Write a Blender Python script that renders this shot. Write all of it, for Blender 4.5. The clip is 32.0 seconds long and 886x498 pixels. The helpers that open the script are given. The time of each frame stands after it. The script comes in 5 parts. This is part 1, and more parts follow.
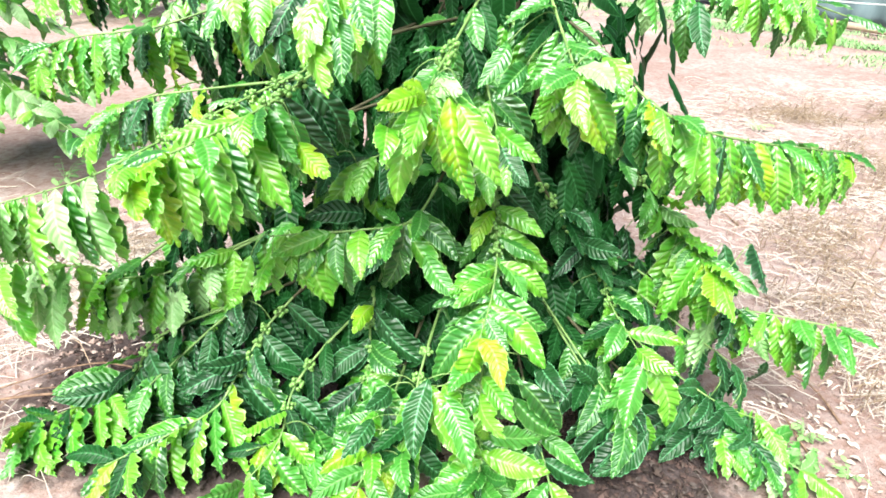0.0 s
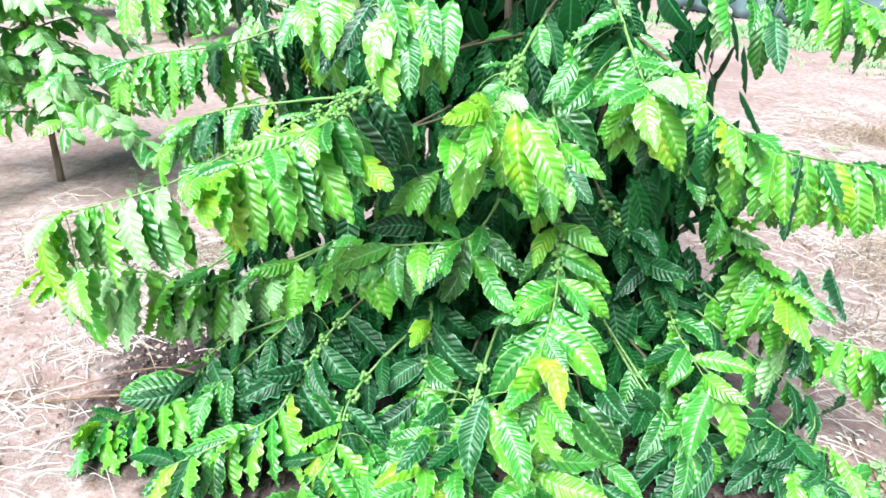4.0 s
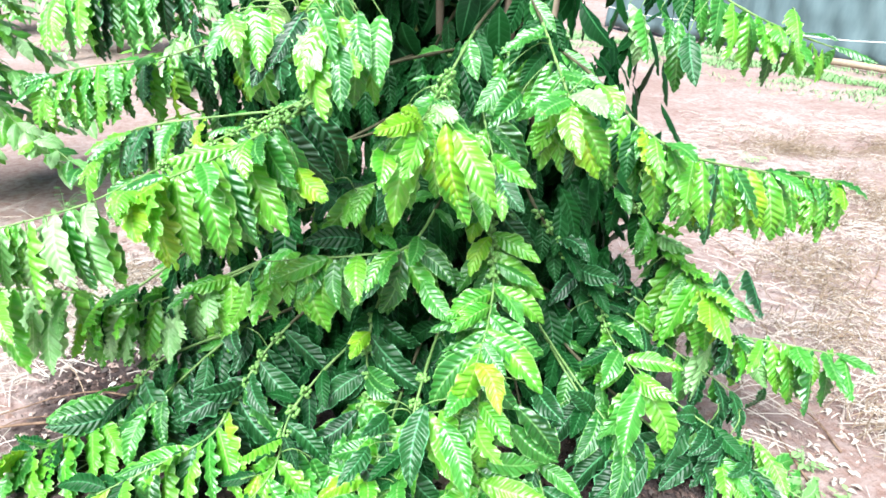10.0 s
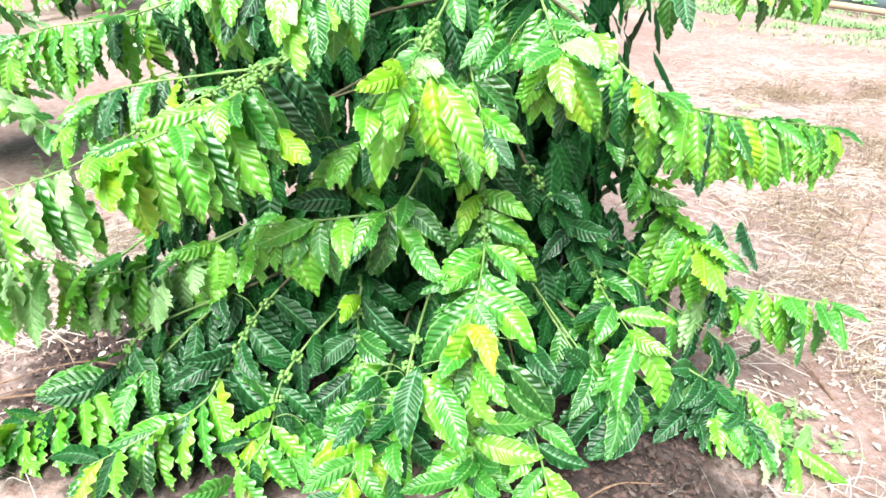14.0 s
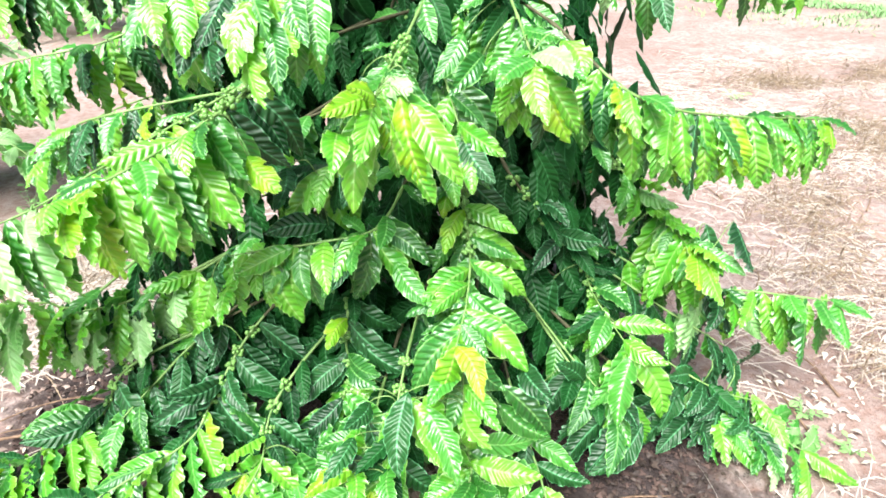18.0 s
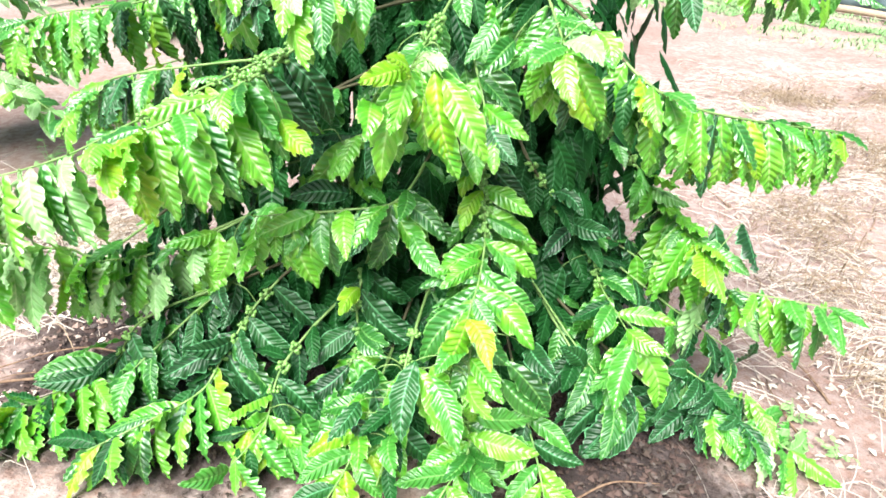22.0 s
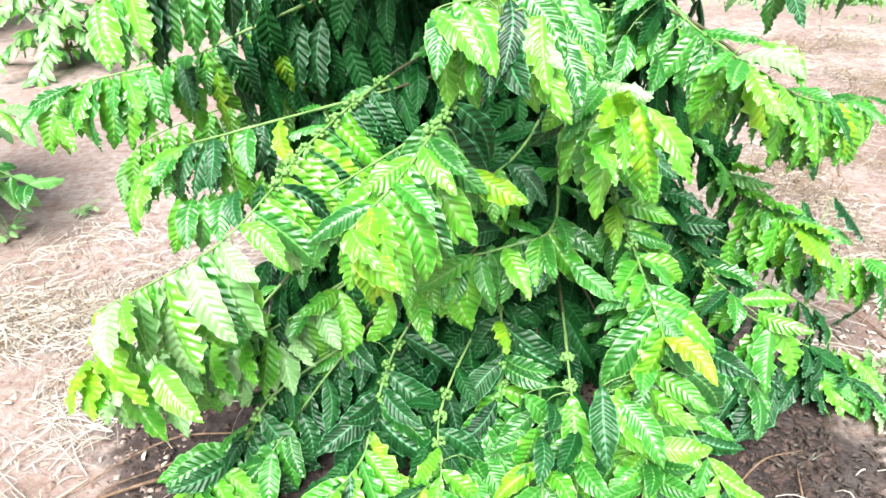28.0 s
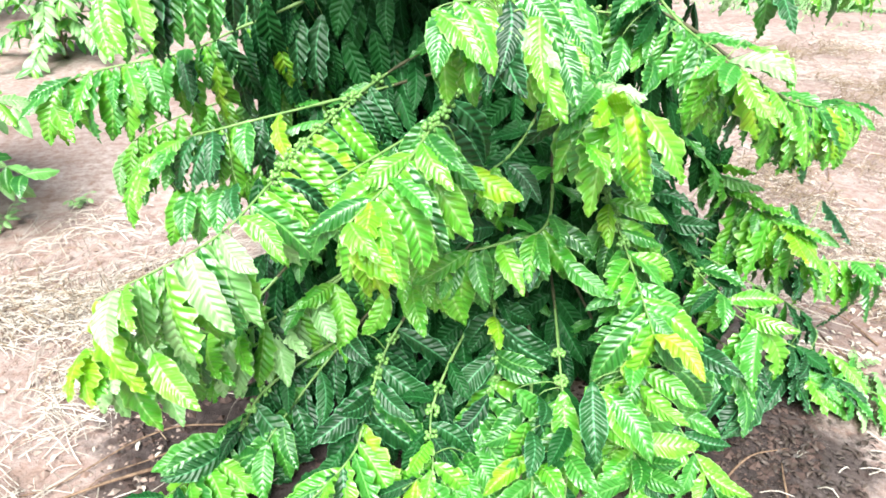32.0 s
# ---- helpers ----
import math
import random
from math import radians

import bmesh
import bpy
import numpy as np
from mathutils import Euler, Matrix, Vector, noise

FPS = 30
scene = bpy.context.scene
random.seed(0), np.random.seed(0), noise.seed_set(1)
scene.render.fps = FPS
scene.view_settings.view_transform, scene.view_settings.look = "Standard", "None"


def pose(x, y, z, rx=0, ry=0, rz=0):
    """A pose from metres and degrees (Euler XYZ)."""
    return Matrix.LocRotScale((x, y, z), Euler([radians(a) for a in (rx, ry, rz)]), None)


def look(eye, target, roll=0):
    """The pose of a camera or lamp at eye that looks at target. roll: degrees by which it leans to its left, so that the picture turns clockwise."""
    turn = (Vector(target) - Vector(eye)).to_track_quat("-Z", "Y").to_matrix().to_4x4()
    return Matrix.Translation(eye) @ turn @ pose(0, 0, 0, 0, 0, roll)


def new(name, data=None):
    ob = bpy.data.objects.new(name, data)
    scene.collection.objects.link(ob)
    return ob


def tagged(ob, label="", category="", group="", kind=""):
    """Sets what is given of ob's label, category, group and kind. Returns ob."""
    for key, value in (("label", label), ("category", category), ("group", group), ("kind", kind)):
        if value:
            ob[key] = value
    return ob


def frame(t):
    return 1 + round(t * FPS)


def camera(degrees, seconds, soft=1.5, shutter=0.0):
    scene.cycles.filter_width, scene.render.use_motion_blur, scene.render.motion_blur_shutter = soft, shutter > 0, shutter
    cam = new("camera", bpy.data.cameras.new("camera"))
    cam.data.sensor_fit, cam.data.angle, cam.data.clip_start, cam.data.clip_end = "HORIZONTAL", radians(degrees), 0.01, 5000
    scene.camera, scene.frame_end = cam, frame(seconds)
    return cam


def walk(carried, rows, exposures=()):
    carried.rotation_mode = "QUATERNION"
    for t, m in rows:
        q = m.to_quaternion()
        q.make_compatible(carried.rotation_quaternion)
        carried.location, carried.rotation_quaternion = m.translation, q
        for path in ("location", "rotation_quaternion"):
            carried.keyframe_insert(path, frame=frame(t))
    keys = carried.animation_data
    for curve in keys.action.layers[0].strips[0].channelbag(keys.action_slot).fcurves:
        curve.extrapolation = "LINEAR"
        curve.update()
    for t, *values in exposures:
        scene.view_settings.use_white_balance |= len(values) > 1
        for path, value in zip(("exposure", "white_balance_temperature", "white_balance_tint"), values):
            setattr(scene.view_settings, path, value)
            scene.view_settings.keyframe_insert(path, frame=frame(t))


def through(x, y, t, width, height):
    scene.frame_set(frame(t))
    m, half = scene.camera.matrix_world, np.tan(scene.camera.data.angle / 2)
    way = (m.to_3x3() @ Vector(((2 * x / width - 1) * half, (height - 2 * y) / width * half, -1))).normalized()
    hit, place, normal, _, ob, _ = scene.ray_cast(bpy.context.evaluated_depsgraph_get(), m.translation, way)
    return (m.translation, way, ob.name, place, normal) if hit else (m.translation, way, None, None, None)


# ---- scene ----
cam = camera(68.8, 32.0, soft=1.7, shutter=0.5)
PATH = [
    (0, (0.000, 0.000, 1.437), (-0.146, 1.758, 0.495), 2.7),
    (0.5, (0.000, -0.001, 1.438), (-0.162, 1.741, 0.471), 2.4),
    (1, (-0.001, 0.004, 1.430), (-0.200, 1.732, 0.442), 2.3),
    (1.5, (0.005, 0.005, 1.430), (-0.216, 1.734, 0.450), 1.5),
    (2, (0.008, 0.012, 1.428), (-0.214, 1.745, 0.453), 1.0),
    (2.5, (0.008, 0.008, 1.432), (-0.271, 1.771, 0.529), 1.1),
    (3, (-0.002, 0.005, 1.427), (-0.322, 1.769, 0.541), 0.7),
    (3.5, (-0.016, 0.007, 1.426), (-0.343, 1.765, 0.531), 1.4),
    (5.5, (-0.009, -0.008, 1.423), (-0.285, 1.756, 0.522), 1.4),
    (6, (-0.006, -0.011, 1.431), (-0.263, 1.762, 0.542), 0.8),
    (6.5, (-0.004, -0.015, 1.431), (-0.272, 1.761, 0.552), 0.7),
    (7, (-0.017, -0.023, 1.426), (-0.275, 1.754, 0.545), 1.4),
    (7.5, (-0.016, -0.022, 1.428), (-0.229, 1.760, 0.543), 3.0),
    (8, (-0.020, -0.024, 1.428), (-0.262, 1.763, 0.563), 2.4),
    (8.5, (-0.019, -0.032, 1.432), (-0.227, 1.776, 0.602), 2.1),
    (9, (-0.017, -0.037, 1.415), (-0.229, 1.750, 0.542), 3.1),
    (9.5, (-0.012, -0.034, 1.412), (-0.181, 1.762, 0.549), 3.2),
    (10, (0.005, -0.019, 1.422), (-0.143, 1.787, 0.574), 2.7),
    (10.5, (0.003, -0.018, 1.428), (-0.104, 1.776, 0.552), 3.3),
    (11, (0.003, -0.014, 1.419), (-0.105, 1.778, 0.536), 3.0),
    (11.5, (0.004, 0.003, 1.421), (-0.112, 1.775, 0.500), 2.4),
    (12, (0.006, 0.005, 1.414), (-0.101, 1.760, 0.461), 2.0),
    (12.5, (0.008, 0.011, 1.416), (-0.093, 1.764, 0.459), 1.9),
    (13, (0.019, 0.025, 1.419), (-0.081, 1.769, 0.446), 1.5),
    (13.5, (0.003, 0.013, 1.410), (-0.119, 1.764, 0.453), 1.8),
    (14, (0.008, 0.020, 1.413), (-0.106, 1.767, 0.446), 1.6),
    (14.5, (0.010, 0.017, 1.413), (-0.115, 1.763, 0.446), 1.8),
    (16.5, (0.005, 0.024, 1.434), (-0.071, 1.775, 0.469), 1.5),
    (17, (0.015, 0.044, 1.423), (-0.138, 1.764, 0.414), -2.0),
    (17.5, (0.048, 0.071, 1.422), (-0.052, 1.805, 0.428), -3.5),
    (18, (0.048, 0.085, 1.429), (-0.073, 1.833, 0.464), -1.6),
    (18.5, (0.020, 0.042, 1.429), (-0.103, 1.801, 0.484), -0.9),
    (19, (0.005, 0.028, 1.429), (-0.138, 1.791, 0.495), 1.7),
    (19.5, (-0.004, 0.033, 1.422), (-0.149, 1.791, 0.478), 2.8),
    (20, (0.000, 0.023, 1.423), (-0.125, 1.790, 0.494), 3.4),
    (20.5, (-0.001, 0.025, 1.423), (-0.138, 1.786, 0.485), 3.2),
    (21, (-0.004, 0.020, 1.421), (-0.122, 1.777, 0.473), 3.4),
    (21.5, (0.011, 0.023, 1.428), (-0.098, 1.775, 0.469), 2.9),
    (22, (0.013, 0.019, 1.412), (-0.107, 1.758, 0.433), 2.9),
    (22.5, (0.010, 0.028, 1.419), (-0.073, 1.761, 0.424), 3.0),
    (23, (0.007, 0.017, 1.427), (-0.152, 1.768, 0.475), 2.2),
    (23.5, (0.000, 0.018, 1.432), (-0.142, 1.775, 0.486), 2.8),
    (24, (-0.015, 0.013, 1.417), (-0.267, 1.705, 0.380), 2.1),
    (24.5, (-0.069, 0.058, 1.409), (-0.474, 1.697, 0.336), -0.5),
    (25, (-0.193, 0.117, 1.398), (-0.497, 1.807, 0.372), 1.7),
    (25.5, (-0.286, 0.224, 1.464), (-0.437, 1.931, 0.434), 2.0),
    (27.5, (-0.661, 0.135, 1.480), (-0.506, 1.817, 0.410), -3.1),
    (28, (-0.648, 0.123, 1.490), (-0.429, 1.833, 0.477), -0.9),
    (28.5, (-0.647, 0.119, 1.475), (-0.455, 1.788, 0.390), -1.7),
    (29, (-0.631, 0.122, 1.482), (-0.373, 1.803, 0.429), -0.2),
    (29.5, (-0.635, 0.118, 1.480), (-0.361, 1.799, 0.431), 0.3),
    (30, (-0.637, 0.102, 1.483), (-0.423, 1.797, 0.442), 0.9),
    (30.5, (-0.647, 0.102, 1.475), (-0.423, 1.793, 0.430), 0.3),
    (31, (-0.653, 0.105, 1.494), (-0.447, 1.810, 0.469), -0.1),
    (31.5, (-0.664, 0.103, 1.493), (-0.455, 1.827, 0.501), -0.2),
    (32, (-0.659, 0.100, 1.495), (-0.416, 1.805, 0.479), 0.4),
]
EXPOSURES = [(0, 1.53, 6150, 9), (2, 1.53, 6150, 9), (3, 1.46, 5550, 5), (9, 1.45, 5550, 5), (10, 1.48, 5700, 8), (11, 1.46, 5500, 5), (12, 1.55, 6100, 9), (19, 1.55, 6050, 9), (20, 1.52, 5700, 6), (21, 1.52, 5650, 6), (22, 1.59, 6100, 9), (24, 1.56, 6000, 8), (25, 1.52, 6050, 5), (28, 1.45, 6000, 5), (32, 1.47, 6000, 5)]
walk(cam, [(t, look(eye, target, roll)) for t, eye, target, roll in PATH], EXPOSURES)

# ---- light ----
SUN_ELEVATION, SUN_ROTATION = radians(56), radians(197)
world = bpy.data.worlds.new("sky")
scene.world = world
world.use_nodes = True
wn, wl = world.node_tree.nodes, world.node_tree.links
sky = wn.new("ShaderNodeTexSky")
sky.sky_type, sky.sun_disc = "NISHITA", False
sky.sun_elevation, sky.sun_rotation = SUN_ELEVATION, SUN_ROTATION
sky.air_density, sky.dust_density, sky.ozone_density = 1.0, 4.0, 1.0
wl.new(sky.outputs[0], wn["Background"].inputs[0])
wn["Background"].inputs[1].default_value = 0.042
sun_data = bpy.data.lights.new("sun", "SUN")
sun_data.energy, sun_data.angle, sun_data.color = 5.1, radians(42), (1.0, 0.96, 0.88)
sun = new("sun", sun_data)
sun_way = Vector((math.sin(SUN_ROTATION) * math.cos(SUN_ELEVATION), math.cos(SUN_ROTATION) * math.cos(SUN_ELEVATION), math.sin(SUN_ELEVATION)))
sun.matrix_world = look(sun_way * 30, (0, 0, 0))


# ---- materials ----
class Mat:
    """A node material with a Principled shader, and short ways to add nodes."""

    def __init__(self, name, rough=0.6, spec=0.5):
        self.m = bpy.data.materials.new(name)
        self.m.use_nodes = True
        self.n, self.l = self.m.node_tree.nodes, self.m.node_tree.links
        self.bsdf, self.out = self.n["Principled BSDF"], self.n["Material Output"]
        self.bsdf.inputs["Roughness"].default_value = rough
        self.bsdf.inputs["Specular IOR Level"].default_value = spec

    def put(self, socket, value):
        if isinstance(value, bpy.types.NodeSocket):
            self.l.new(value, socket)
        else:
            socket.default_value = value

    def coord(self, kind="Object"):
        return self.n.new("ShaderNodeTexCoord").outputs[kind]

    def noise(self, scale, detail=4, rough=0.55, vector=None, stretch=None):
        tex = self.n.new("ShaderNodeTexNoise")
        tex.inputs["Scale"].default_value, tex.inputs["Detail"].default_value, tex.inputs["Roughness"].default_value = scale, detail, rough
        vector = vector or self.coord()
        if stretch:
            mp = self.n.new("ShaderNodeMapping")
            mp.inputs["Scale"].default_value = stretch
            self.l.new(vector, mp.inputs[0])
            vector = mp.outputs[0]
        self.l.new(vector, tex.inputs["Vector"])
        return tex.outputs["Fac"]

    def ramp(self, fac, *stops):
        r = self.n.new("ShaderNodeValToRGB")
        while len(r.color_ramp.elements) < len(stops):
            r.color_ramp.elements.new(0.5)
        for e, (p, c) in zip(r.color_ramp.elements, stops):
            e.position, e.color = p, ((c, c, c, 1) if isinstance(c, (int, float)) else (*c, 1))
        self.l.new(fac, r.inputs[0])
        return r.outputs[0]

    def mix(self, fac, a, b, blend="MIX"):
        x = self.n.new("ShaderNodeMix")
        x.data_type, x.blend_type = "RGBA", blend
        self.put(x.inputs[0], fac)
        for socket, c in ((x.inputs[6], a), (x.inputs[7], b)):
            self.put(socket, c if isinstance(c, bpy.types.NodeSocket) else (*c, 1))
        return x.outputs[2]

    def math(self, op, a, b=0.0, c=0.0):
        x = self.n.new("ShaderNodeMath")
        x.operation = op
        for socket, v in zip(x.inputs, (a, b, c)):
            self.put(socket, v)
        return x.outputs[0]

    def random(self):
        return self.n.new("ShaderNodeObjectInfo").outputs["Random"]

    def island(self):
        return self.n.new("ShaderNodeNewGeometry").outputs["Random Per Island"]

    def color(self, c):
        self.put(self.bsdf.inputs["Base Color"], c if isinstance(c, bpy.types.NodeSocket) else (*c, 1))
        return self

    def bump(self, height, strength=0.3, distance=0.01):
        b = self.n.new("ShaderNodeBump")
        b.inputs["Strength"].default_value, b.inputs["Distance"].default_value = strength, distance
        self.l.new(height, b.inputs["Height"])
        self.l.new(b.outputs[0], self.bsdf.inputs["Normal"])
        return self


def leaf_material(name, dark, light, vein, through_color, through=0.3, rough=0.3, joined=False, spec=0.5, turned=0.0):
    """A glossy coffee leaf: pale midrib and side veins along its own map, blotches, and some light let through."""
    k = Mat(name, rough, spec)
    sep = k.n.new("ShaderNodeSeparateXYZ")
    k.l.new(k.coord("UV"), sep.inputs[0])
    u = k.math("ABSOLUTE", k.math("MULTIPLY_ADD", sep.outputs[0], 2.0, -1.0))
    v = sep.outputs[1]
    phase = k.math("FRACT", k.math("MULTIPLY", v, 10.0))
    side = k.math("SUBTRACT", 0.5, k.math("ABSOLUTE", k.math("SUBTRACT", phase, 0.5)))
    rib = k.ramp(u, (0.0, 1.0), (0.05, 0.9), (0.09, 0.0))
    lines = k.ramp(side, (0.0, 0.45), (0.05, 0.25), (0.10, 0.0))
    chance = k.island() if joined else k.random()
    shift = k.n.new("ShaderNodeVectorMath")
    shift.operation = "ADD"
    k.l.new(k.coord(), shift.inputs[0])
    k.put(shift.inputs[1], k.math("MULTIPLY", chance, 53.0))
    blot = k.noise(4, 3, 0.6, vector=shift.outputs[0])
    body = k.mix(k.ramp(k.math("ADD", k.math("MULTIPLY", chance, 0.7), k.math("MULTIPLY", blot, 0.6)), (0.3, 0.0), (0.95, 1.0)), dark, light)
    if turned:
        body = k.mix(k.ramp(k.noise(2.6, 3, 0.6, vector=shift.outputs[0]), (0.48, 0.0), (0.66, turned)), body, (0.50, 0.55, 0.02))
    spots = k.ramp(k.noise(26, 2, 0.5, vector=shift.outputs[0]), (0.72, 0.0), (0.77, 1.0))
    body = k.mix(k.math("MULTIPLY", spots, 0.35), body, (0.28, 0.24, 0.07))
    rim = k.ramp(u, (0.89, 0.0), (0.97, 0.55 if joined else 0.9))
    body = k.mix(rim, body, vein)
    body = k.mix(k.math("MULTIPLY", lines, k.math("MULTIPLY_ADD", chance, 0.35, 0.28)), body, vein)
    k.color(k.mix(k.math("MULTIPLY", rib, 0.75), body, vein))
    k.put(k.bsdf.inputs["Roughness"], k.math("MULTIPLY_ADD", k.noise(12, 2), 0.14, rough - 0.05))
    k.bump(k.math("ADD", k.math("MULTIPLY", side, 0.8), k.math("MULTIPLY", k.noise(60, 2), 0.08)), 0.25, 0.004)
    glow = k.n.new("ShaderNodeBsdfTranslucent")
    glow.inputs[0].default_value = (*through_color, 1)
    shade = k.n.new("ShaderNodeMixShader")
    shade.inputs[0].default_value = through
    k.l.new(k.bsdf.outputs[0], shade.inputs[1])
    k.l.new(glow.outputs[0], shade.inputs[2])
    k.l.new(shade.outputs[0], k.out.inputs[0])
    return k.m


LEAF_TONES = []
JOINED_TONES = []
for joined, store in ((False, LEAF_TONES), (True, JOINED_TONES)):
    tail = "_crowd" if joined else ""
    store.append(leaf_material("leaf_green" + tail, (0.015, 0.11, 0.014), (0.060, 0.265, 0.026), (0.24, 0.53, 0.14), (0.15, 0.48, 0.03), 0.22, 0.35, joined, 1.0))
    store.append(leaf_material("leaf_lime" + tail, (0.06, 0.31, 0.015), (0.14, 0.45, 0.025), (0.36, 0.61, 0.17), (0.27, 0.62, 0.03), 0.25, 0.35, joined, 1.0, 0.15))
    store.append(leaf_material("leaf_yellow" + tail, (0.12, 0.40, 0.010), (0.21, 0.48, 0.016), (0.45, 0.60, 0.15), (0.36, 0.64, 0.03), 0.30, 0.42, joined, 0.6, 0.45))
    # mature dark leaves; the crowd copy is dimmer to paint shade inside the tree
    store.append(leaf_material("leaf_dark_shade" + tail, (0.004, 0.030, 0.007), (0.013, 0.078, 0.014), (0.10, 0.30, 0.13) if not joined else (0.05, 0.18, 0.06), (0.03, 0.17, 0.02), 0.06, 0.42, joined, 0.15 if joined else 0.5))
    # pale leaf whose colour is lightened to stand in for white sky sheen
    store.append(leaf_material("leaf_pale_sheen" + tail, (0.14, 0.37, 0.08), (0.34, 0.56, 0.24), (0.45, 0.64, 0.34), (0.25, 0.58, 0.08), 0.25, 0.40, joined, 0.8))


def soil_material():
    k = Mat("red_soil", 0.95, 0.2)
    big = k.noise(0.9, 5, 0.6)
    fine = k.noise(22, 6, 0.7)
    crumb = k.noise(90, 4, 0.7)
    tone = k.mix(k.ramp(big, (0.35, 0.0), (0.65, 1.0)), (0.265, 0.20, 0.18), (0.40, 0.335, 0.315))
    tone = k.mix(k.ramp(fine, (0.35, 0.8), (0.6, 0.0)), tone, (0.19, 0.105, 0.08))
    tone = k.mix(k.ramp(crumb, (0.60, 0.0), (0.72, 0.6)), tone, (0.47, 0.40, 0.375))
    tone = k.mix(k.ramp(k.noise(2.6, 6, 0.7, stretch=(1, 2.2, 1)), (0.54, 0.0), (0.66, 0.7)), tone, (0.20, 0.135, 0.11))
    tone = k.mix(k.ramp(k.noise(48, 3, 0.6, stretch=(1, 3, 1)), (0.62, 0.0), (0.70, 0.75)), tone, (0.12, 0.07, 0.05))
    # moist earth in the two hollows beside the trunk, ragged-rimmed, darkened for the tree's shade too
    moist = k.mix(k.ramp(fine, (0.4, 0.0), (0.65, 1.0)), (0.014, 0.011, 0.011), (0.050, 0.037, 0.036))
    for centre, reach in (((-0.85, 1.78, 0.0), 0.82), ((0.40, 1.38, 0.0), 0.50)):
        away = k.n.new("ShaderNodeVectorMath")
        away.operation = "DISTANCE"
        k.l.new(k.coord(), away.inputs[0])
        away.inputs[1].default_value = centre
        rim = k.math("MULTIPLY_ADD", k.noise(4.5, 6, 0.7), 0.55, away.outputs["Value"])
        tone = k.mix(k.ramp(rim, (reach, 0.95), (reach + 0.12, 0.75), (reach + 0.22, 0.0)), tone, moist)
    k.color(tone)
    k.bump(k.math("ADD", fine, k.math("MULTIPLY", crumb, 0.5)), 0.7, 0.02)
    return k.m


def plain(name, a, b, scale=20, rough=0.7, spec=0.4, bump=0.3, stretch=None, chance=False):
    k = Mat(name, rough, spec)
    grain = k.noise(scale, 5, 0.6, stretch=stretch)
    fac = k.ramp(grain, (0.35, 0.0), (0.68, 1.0))
    if chance:
        fac = k.math("MULTIPLY_ADD", fac, 0.4, k.math("MULTIPLY", k.island(), 0.6))
    k.color(k.mix(fac, a, b))
    k.bump(grain, bump, 0.004)
    return k.m


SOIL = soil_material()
STRAW = plain("dry_straw", (0.31, 0.26, 0.215), (0.55, 0.505, 0.45), 30, 0.8, 0.3, 0.2, chance=True)
DARK_STRAW = plain("weathered_straw", (0.10, 0.07, 0.045), (0.30, 0.23, 0.16), 30, 0.85, 0.2, 0.3, chance=True)
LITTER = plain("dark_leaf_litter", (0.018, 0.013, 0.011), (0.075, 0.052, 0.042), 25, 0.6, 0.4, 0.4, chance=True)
DRY_LEAF = plain("bleached_dry_leaf", (0.36, 0.31, 0.25), (0.60, 0.56, 0.48), 18, 0.75, 0.3, 0.3, chance=True)
BARK = plain("grey_brown_bark", (0.10, 0.075, 0.05), (0.26, 0.21, 0.15), 40, 0.85, 0.3, 0.7, (1, 1, 0.2))
WOODY_STEM = plain("woody_stem", (0.045, 0.045, 0.022), (0.10, 0.095, 0.05), 35, 0.75, 0.3, 0.5)
GREEN_STEM = plain("green_stem", (0.11, 0.21, 0.05), (0.24, 0.37, 0.12), 35, 0.5, 0.4, 0.3)
DEAD_WOOD = plain("dead_twig_wood", (0.10, 0.06, 0.04), (0.27, 0.18, 0.12), 50, 0.85, 0.2, 0.6)
BERRY = plain("unripe_berry_skin", (0.07, 0.20, 0.035), (0.21, 0.39, 0.10), 60, 0.32, 0.5, 0.1, chance=True)
WEED = plain("weed_green", (0.10, 0.25, 0.06), (0.26, 0.40, 0.16), 20, 0.5, 0.4, 0.2, chance=True)
GRASS = plain("pale_grass", (0.12, 0.30, 0.09), (0.30, 0.44, 0.20), 20, 0.6, 0.3, 0.2, chance=True)
CLOD = plain("crumbled_red_soil", (0.16, 0.10, 0.08), (0.40, 0.32, 0.28), 30, 0.95, 0.2, 0.6, chance=True)
# crumbs as dark as the moist, shade-darkened soil they lie on
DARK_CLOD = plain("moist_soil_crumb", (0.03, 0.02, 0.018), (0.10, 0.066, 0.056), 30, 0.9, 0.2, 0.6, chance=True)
NET = plain("shade_net_cloth", (0.075, 0.115, 0.125), (0.135, 0.19, 0.20), 3, 0.75, 0.3, 0.3, (1, 1, 0.25))
TIMBER = plain("weathered_timber", (0.24, 0.18, 0.12), (0.42, 0.34, 0.25), 12, 0.8, 0.3, 0.4, (1, 8, 8))
STRING = plain("white_string", (0.65, 0.68, 0.66), (0.8, 0.82, 0.8), 30, 0.6)


# ---- building helpers ----
def mesh_object(name, verts, faces, material, parent=None, label="", smooth=True, uvs=None):
    me = bpy.data.meshes.new(name)
    me.from_pydata(np.asarray(verts).tolist(), [], np.asarray(faces).tolist() if not isinstance(faces, list) else faces)
    if smooth:
        me.polygons.foreach_set("use_smooth", [True] * len(me.polygons))
    if uvs is not None:
        layer = me.uv_layers.new(name="map")
        index = np.empty(len(me.loops), dtype=np.int32)
        me.loops.foreach_get("vertex_index", index)
        layer.data.foreach_set("uv", np.asarray(uvs)[index].astype(np.float32).ravel())
    me.materials.append(material)
    ob = new(name, me)
    if parent:
        ob.parent = parent
    if label:
        tagged(ob, label)
    return ob


def thing(name, place, label, category, group="", kind=""):
    ob = new(name)
    ob.location = place
    return tagged(ob, label, category, group, kind)


